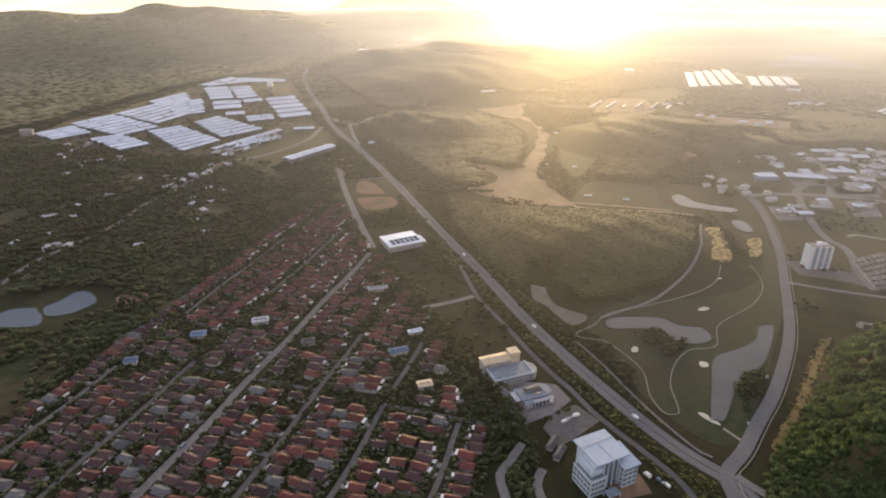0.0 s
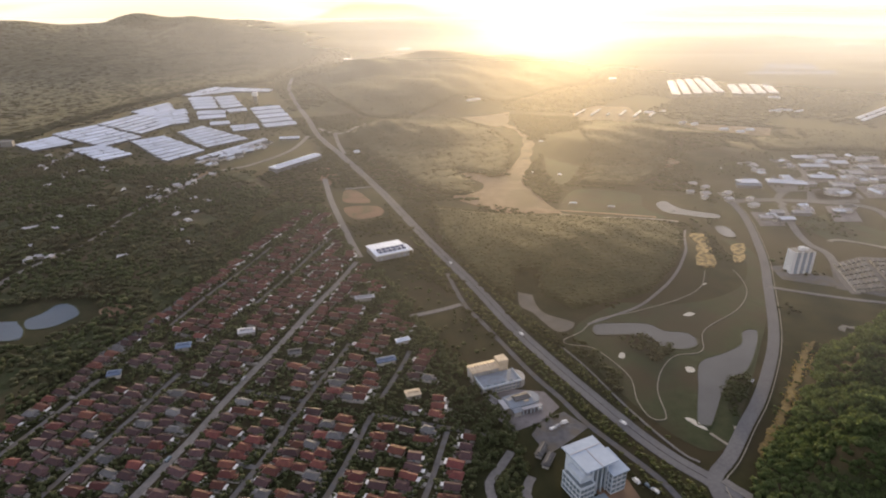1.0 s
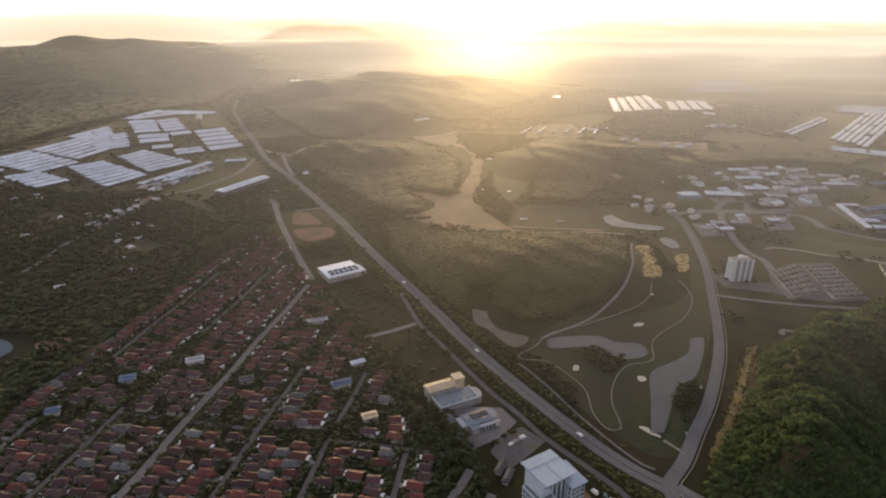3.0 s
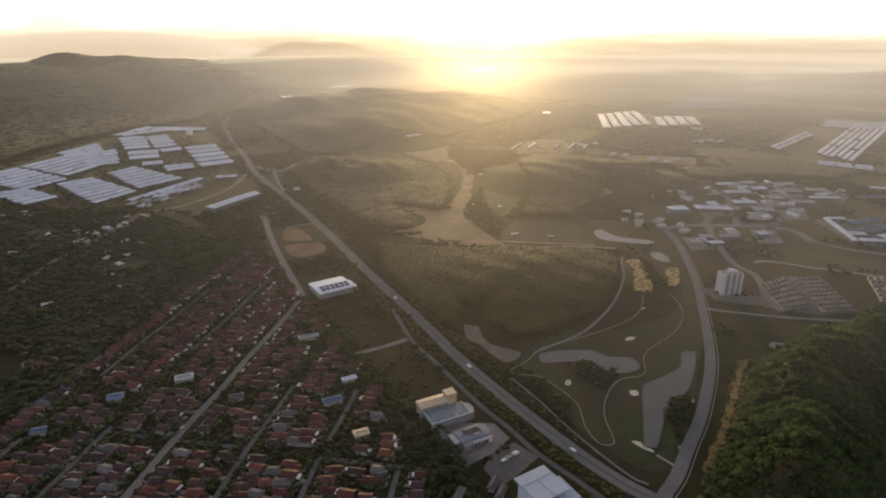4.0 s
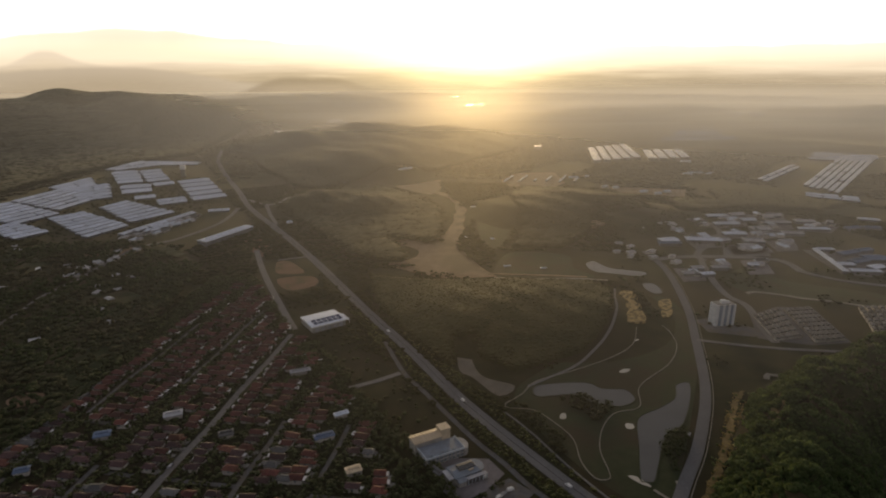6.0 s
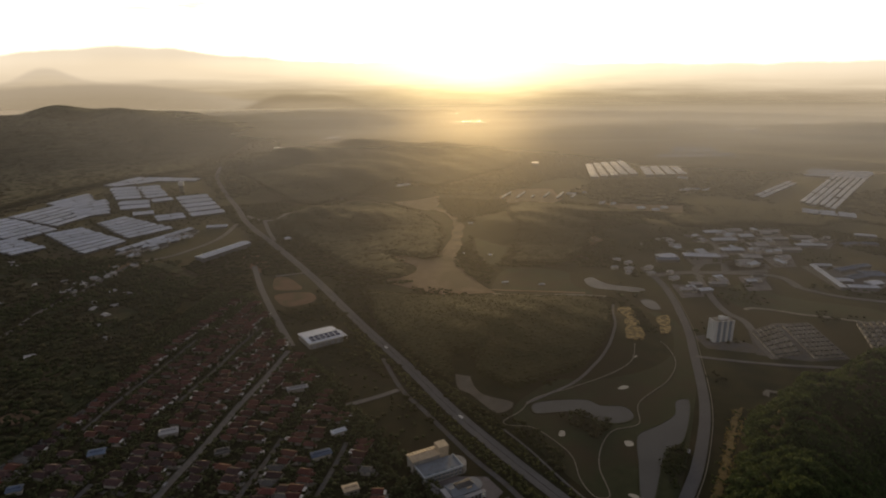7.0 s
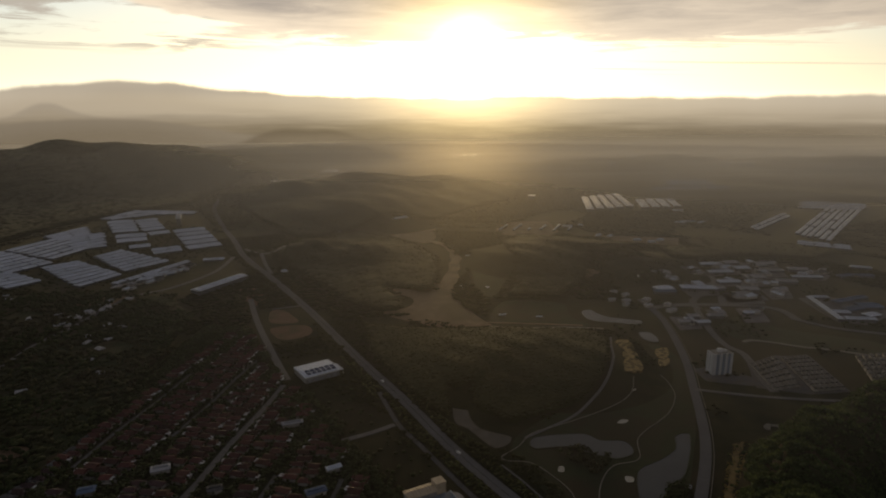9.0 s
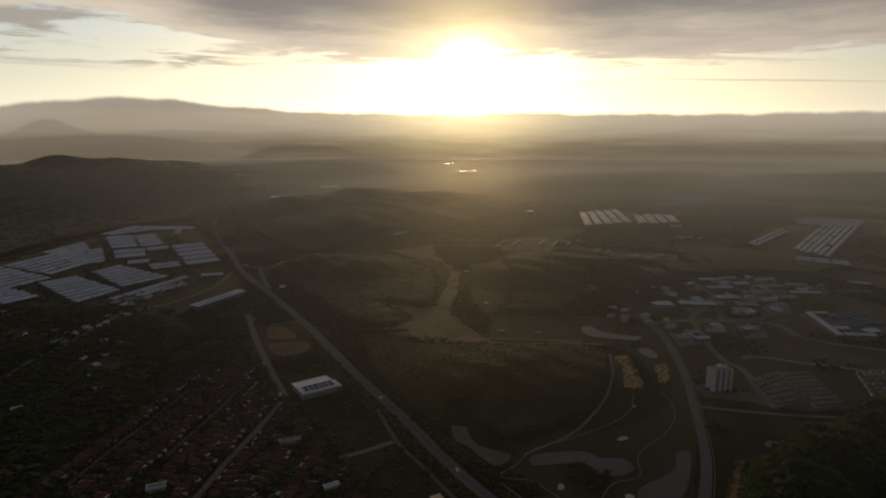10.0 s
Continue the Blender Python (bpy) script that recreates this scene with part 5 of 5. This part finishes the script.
def office():
    o = thing("office_building", pose(84.2, 253.5, 0, 0, 0, 25), "white five-storey office with a broad overhanging flat roof", "office")
    part("wall", Shape().box(-8.8, 9.2, -7.5, 8.5, 0, 18.6), "office_white", o, "white rendered walls")
    roof = part("roof", Shape().box(-10.6, 10.6, -11.0, 10.8, 18.6, 19.3, 0.15), "office_roof", o, "pale blue-white roof plate")
    part("seam", Shape().box(-10.4, 10.4, 3.4, 3.9, 19.3, 19.45), "steel_roof", roof)
    part("seam", Shape().box(-0.3, 0.3, -10.8, 3.4, 19.3, 19.4), "steel_roof", roof)
    part("west_wing", Shape().box(-14.6, -5.0, -12.2, 3.0, 0, 10.6), "office_white", o)
    for box in ((-14.7, -4.9, -12.35, -12.0), (-14.7, -14.35, -12.0, 3.1), (-5.25, -4.9, -12.0, -7.5)):
        part("parapet", Shape().box(*box, 10.6, 11.6), "office_white", o)
    part("terrace", Shape().box(-14.3, -5.3, -11.9, 2.9, 10.6, 10.75), "slate_floor", o, "dark grey terrace floor")
    part("setback", Shape().box(-12.0, -5.0, -9.0, 2.9, 10.7, 14.2), "office_white", o)
    part("east_wing", Shape().box(5.2, 14.6, -13.6, 2.4, 0, 13.4), "office_white", o)
    part("east_roof", Shape().add([(4.6, -14.6, 13.4), (15.6, -14.6, 13.4), (15.6, 3.2, 14.6), (4.6, 3.2, 14.6), (4.6, -14.6, 13.9), (15.6, -14.6, 13.9), (15.6, 3.2, 15.1), (4.6, 3.2, 15.1)],
                                  [(3, 2, 1, 0), (4, 5, 6, 7), (0, 1, 5, 4), (1, 2, 6, 5), (2, 3, 7, 6), (3, 0, 4, 7)]), "office_roof", o)
    part("glass_front", Shape().box(-4.4, 4.8, -7.75, -7.4, 0.2, 15.5), "glass", o, "tall dark glass entrance front")
    for x in (-4.6, -1.6, 1.6, 4.7):
        part("column", Shape().box(x - 0.35, x + 0.35, -9.6, -8.9, 0, 18.6), "office_white", o)
    part("canopy", Shape().box(-7.5, 0.5, -19.0, -13.5, 3.6, 4.0, 0.3), "glass", o, "pale glass canopy")
    for x, y in ((-7, -18.4), (0, -18.4), (-7, -14.0), (0, -14.0)):
        part("post", Shape().box(x - 0.15, x + 0.15, y - 0.15, y + 0.15, 0, 3.6), "office_white", o)
    windows(o, "y", (-13.2, -10.9, -8.6, -6.4), (1.0, 4.4, 7.6), -12.2, 1.9, 2.3)
    windows(o, "x", (-10.5, -7.6, -4.7, -1.8, 1.2), (1.0, 4.4, 7.6), -14.6, 2.4, 2.3)
    windows(o, "y", (6.8, 9.9, 13.0), (1.0, 4.2, 7.4, 10.4), -13.6, 2.5, 2.3)
    windows(o, "x", (-12.0, -9.4), (1.0, 4.2, 7.4, 10.4), 5.2, 1.6, 2.1)
    windows(o, "y", (-7.0, 7.2), (14.6,), -7.5, 2.4, 2.2)


def conference_hall():
    r = thing("hotel_hall", pose(44.7, 340, 0, 0, 0, 20), "flat blue-grey roofed hall with a raised cream ribbed roof", "hotel")
    part("wall", Shape().box(-13.6, 13.6, -6.8, 7.0, 0, 5.8), "worn_wall", r)
    part("roof", Shape().box(-14.0, 14.0, -7.2, 7.2, 5.8, 6.2), "slate_roof", r, "flat blue-grey roof")
    for box in ((-14.1, 14.1, -7.4, -7.0), (-14.1, -13.7, -7.0, 7.0), (13.7, 14.1, -7.0, 7.0)):
        part("parapet", Shape().box(*box, 5.8, 6.9), "office_white", r)
    for x in (-9.5, -4.0, 1.5, 7.0):
        part("skylight", Shape().box(x - 1.3, x + 1.3, -6.0, -4.8, 6.2, 6.8, 0.2), "glass", r)
    part("rear_wall", Shape().box(-15.2, 4.2, 7.0, 16.0, 0, 9.6), "worn_wall", r)
    back = part("rear_roof", Shape().gable(-15.8, 4.6, 6.4, 16.6, 9.6, 1.6, 0.4), "cream_roof", r, "sunlit cream ribbed roof")
    for i in range(8):
        x = -14.5 + i * 2.5
        part("rib", Shape().gable(x, x + 1.0, 6.3, 16.7, 9.95, 1.7, 0.2), "cream_roof", back)
    part("stair_tower", Shape().box(4.4, 11.4, 8.0, 15.0, 0, 13.0), "cream_roof", r)
    part("tower_cap", Shape().box(4.0, 11.8, 7.6, 15.4, 13.0, 13.6, 0.2), "cream_roof", r)
    drum = Shape()
    n = 14
    vs = [(13.8 + 5.5 * math.sin(math.pi * k / n), 7.0 * -math.cos(math.pi * k / n), z) for z in (0, 5.4) for k in range(n + 1)]
    drum.add(vs, [(k, k + 1, n + 2 + k, n + 1 + k) for k in range(n)] + [tuple(range(n + 1, 2 * n + 2))])
    part("round_end", drum, "worn_wall", r)
    windows(r, "y", [-12 + 3 * i for i in range(9)], (0.8, 3.4), -6.8, 1.8, 1.6)
    windows(r, "x", (-4, 0, 4), (0.8, 3.4), -13.6, 1.8, 1.6)


def hotel():
    q = thing("hotel_building", pose(57.0, 319, 0, 0, 0, 20), "low hotel with blue-grey roofs, a rounded end and pale canopy", "hotel")
    part("wall", Shape().box(-9.6, 8.0, -5.6, 6.4, 0, 4.6), "worn_wall", q)
    n = 12
    ring = [(8.0 + 4.6 * math.sin(math.pi * k / n), 0.4 - 6.0 * math.cos(math.pi * k / n)) for k in range(n + 1)]
    part("round_wing", Shape().add([(x, y, z) for z in (0, 4.4) for x, y in ring], [(k, k + 1, n + 2 + k, n + 1 + k) for k in range(n)]), "worn_wall", q)
    part("round_roof", Shape().add([(x + 0.4 * (x > 8.1), y, z) for z in (4.4, 4.8) for x, y in ring], [(k, k + 1, n + 2 + k, n + 1 + k) for k in range(n)] + [tuple(range(n + 1, 2 * n + 2))]), "slate_roof", q)
    part("roof", Shape().gable(-10.0, 8.2, -6.0, 6.8, 4.6, 1.1, 0.4, 1.0), "slate_roof", q, "blue-grey metal roof")
    part("upper_wall", Shape().box(-4.5, 6.0, -1.6, 3.4, 5.0, 6.4), "worn_wall", q)
    part("upper_roof", Shape().gable(-5.0, 6.5, -2.1, 3.9, 6.4, 0.9, 0.3, 1.2), "grey_tile", q, "dark grey raised roof")
    part("skylight", Shape().box(1.0, 4.4, -3.6, -2.6, 5.3, 5.8), "cream_roof", q)
    part("front_wing", Shape().box(-9.0, -4.0, -9.5, -5.6, 0, 4.0), "worn_wall", q)
    part("front_roof", Shape().gable(-9.5, -3.5, -10.0, -5.4, 4.0, 0.8, 0.3), "slate_roof", q)
    canopy = part("canopy", Shape().box(-3.0, 11.0, -9.6, -6.6, 3.7, 4.1), "steel_roof", q, "long pale entrance canopy")
    for i in range(6):
        x = -2.4 + i * 2.6
        part("column", Shape().box(x - 0.18, x + 0.18, -9.3, -8.94, 0, 3.7), "office_white", canopy)
    part("west_wing", Shape().box(-13.0, -9.6, -4.0, 5.0, 0, 3.6), "worn_wall", q)
    part("west_roof", Shape().box(-13.4, -9.6, -4.4, 5.4, 3.6, 4.0), "steel_roof", q)
    windows(q, "y", [-2.4 + 2.4 * i for i in range(4)], (1.0, 2.9), -5.6, 1.5, 1.2)
    for x, y, a in ((63.5, 276, 60), (66, 268, 60)):
        g = hall(11, 3.6, 2.6, "grey_tile", "low grey-roofed store building beside the car park", "worn_wall", "stores", "store_building")
        g.matrix_basis = pose(x, y, 0, 0, 0, a)
    g = hall(9, 4.5, 3.2, "grey_tile", "small grey-roofed lodge in the hotel forecourt", "house_wall", "stores", "lodge")
    g.matrix_basis = pose(40, 322, 0, 0, 0, -58)


def warehouse():
    a = thing("warehouse", pose(-42, 562, 0, 0, 0, 26) @ Matrix.Scale(0.84, 4), "white warehouse with rows of dark solar panels", "warehouse")
    part("wall", Shape().box(-20.5, 20.5, -17, 17, 0, 7.2), "worn_wall", a)
    roof = part("roof", Shape().gable(-21.3, 21.3, -17.8, 17.8, 7.2, 1.3, 0.5), "white_roof", a, "white low-pitched metal roof")
    for i in range(6):
        for j in range(2):
            x, y = -16.2 + i * 6.0, -13.5 + j * 6.4
            z = 7.55 + (17.8 + y) * 1.3 / 17.8
            panel = Shape().add([(x, y, z - 0.1), (x + 5, y, z - 0.1), (x + 5, y + 5.4, z + 0.3), (x, y + 5.4, z + 0.3), (x, y, z), (x + 5, y, z), (x + 5, y + 5.4, z + 0.4), (x, y + 5.4, z + 0.4)],
                                [(3, 2, 1, 0), (4, 5, 6, 7), (0, 1, 5, 4), (1, 2, 6, 5), (2, 3, 7, 6), (3, 0, 4, 7)])
            part("solar_panel", panel, "solar_panel", roof)
    part("fascia", Shape().box(-21.5, 21.5, -18.3, -17.8, 6.2, 7.6), "white_paint", a)
    for i in range(5):
        part("roller_door", Shape().box(-17 + i * 7.4, -13 + i * 7.4, -17.1, -16.95, 0, 4.4), "steel_roof", a)
    part("loading_roof", Shape().box(20.5, 27, -14, 6, 4.6, 5.0), "white_roof", a)
    for y in (-13.5, -4, 5.5):
        part("post", Shape().box(26.3, 26.6, y - 0.15, y + 0.15, 0, 4.6), "white_paint", a)


def tower():
    t = thing("apartment_tower", pose(345, 511, 0, 0, 0, 2) @ Matrix.Diagonal((0.80, 0.80, 0.84, 1)), "blue and white ten-storey apartment tower", "apartment block")
    part("wall", Shape().box(-12, 12, -6.5, 7.5, 0, 25), "tower_blue", t, "grey-blue walls")
    for x in (-12.2, -4.6, 2.6, 9.6):
        part("stripe", Shape().box(x, x + 2.6, -7.4, -6.4, 0, 26), "white_paint", t, "white vertical bay")
    part("side_bay", Shape().box(-12.9, -11.9, -6.0, 7.4, 0, 25.6), "white_paint", t, "white end wall")
    part("roof", Shape().box(-12.6, 12.6, -7.0, 8.0, 25, 25.6), "concrete", t)
    part("lift_house", Shape().box(-3, 3, -1, 4, 25.6, 29), "white_paint", t)
    part("tank", Shape().box(5, 8, 0, 3, 25.6, 27.6), "white_paint", t)
    for i, x in enumerate((-8.0, -6.2, -0.8, 1.0, 6.2, 8.0)):
        for k in range(8):
            part("window", Shape().box(x - 0.6, x + 0.6, -6.6, -6.44, 1.2 + k * 3, 2.8 + k * 3), "glass", t)
    for k in range(8):
        for y in (-3.5, 0.5, 4.5):
            part("window", Shape().box(-13.02, -12.86, y - 0.6, y + 0.6, 1.2 + k * 3, 2.8 + k * 3), "glass", t)


def vehicle(x, y, turn, kind):
    van = kind == "van"
    v = thing(kind, pose(x, y, 0.2, 0, 0, turn), "white delivery van parked on the paving" if van else "small pale car on the road", kind, "vehicles")
    body = "white_paint" if van else ("steel_roof", "white_paint", "glass")[int(abs(x) + abs(y)) % 3]
    part("body", Shape().box(-2.3, 2.3, -0.95, 0.95, 0.4, 1.1, 0.08), body, v)
    part("cabin", Shape().box(-2.2, 1.5 if van else 1.0, -0.9, 0.9, 1.1, 2.2 if van else 1.6, 0.25), body, v)
    part("windscreen", Shape().box(0.95, 1.55, -0.7, 0.7, 1.15, 1.5), "glass", v)
    for wx in (-1.45, 1.45):
        for wy in (-0.95, 0.8):
            part("wheel", Shape().tube((wx, wy, 0.35), (wx, wy + 0.15, 0.35), 0.35, 0.35, 10), "solar_panel", v)


def mast(x, y, z):
    p = thing("tank_tower", pose(x, y, z), "pale concrete water tower at the factories", "water tower")
    part("shaft", Shape().box(-4, 4, -4, 4, 0, 16), "concrete", p)
    part("tank", Shape().box(-5.5, 5.5, -5.5, 5.5, 16, 24, 0.4), "white_paint", p)


def community_halls():
    for x, y, l, w, turn, roof in VHALLS:
        ob = hall(l, w, 3.4, roof, {"blue_roof": "community hall with a blue metal roof", "white_roof": "community hall with a white roof", "steel_roof": "community hall with a grey roof", "cream_roof": "community hall with a cream roof", "grey_tile": "community hall with a dark grey roof"}[roof], "house_wall", "halls of the estate", "community_hall")
        ob.matrix_basis = pose(x, y, 0, 0, 0, turn)
    for i, (x, y) in enumerate(((-228, 385), (-222, 398), (-217, 412), (-212, 428), (-207, 446), (-203, 462))):
        ob = hall(9, 4, 2.6, "grey_tile", "low grey shed along the estate edge", "house_wall", "edge sheds", "low_shed")
        ob.matrix_basis = pose(x - 9, y, 0, 0, 0, 72)
    rng = random.Random(9)
    src = None
    for cx, cy, n in ((-345, 770, 10), (-325, 810, 7), (-380, 560, 7), (-490, 860, 6), (-300, 700, 4), (-560, 900, 6), (-430, 640, 5), (-240, 640, 4)):
        for i in range(n):
            m = pose(cx + rng.gauss(0, 22), cy + rng.gauss(0, 30), 0, 0, 0, rng.uniform(0, 180))
            if src is None:
                src = thing("cottage", m, "small country house with a pale metal roof among trees", "house", "country houses")
                part("wall", Shape().box(-4.5, 4.5, -3, 3, 0, 2.8), "house_wall", src)
                part("roof", Shape().gable(-5, 5, -3.6, 3.6, 2.8, 1.4, 0.2, 0.8), "steel_roof", src)
                part("lean_to", Shape().box(-3, 3, 3, 5, 2.0, 2.2), "steel_roof", src)
            else:
                copy_thing(src, m)


office()
conference_hall()
hotel()
warehouse()
tower()
mast(-385, 1394, 0)
community_halls()
for x, y, turn, kind in ((82, 301, 20, "van"), (111, 252, 120, "van"), (116, 249, 125, "car"), (119, 245, 125, "car"), (74, 296, 30, "car"), (77, 298, 30, "car"), (118, 300, 120, "car"), (70, 405, 112, "car"), (20, 536, 110, "car"), (218, 340, 52, "car"), (66, 318, 80, "car"), (69, 316, 80, "car"), (-150, 275, 74, "car"), (-128, 352, 74, "car")):
    vehicle(x, y, turn, kind)
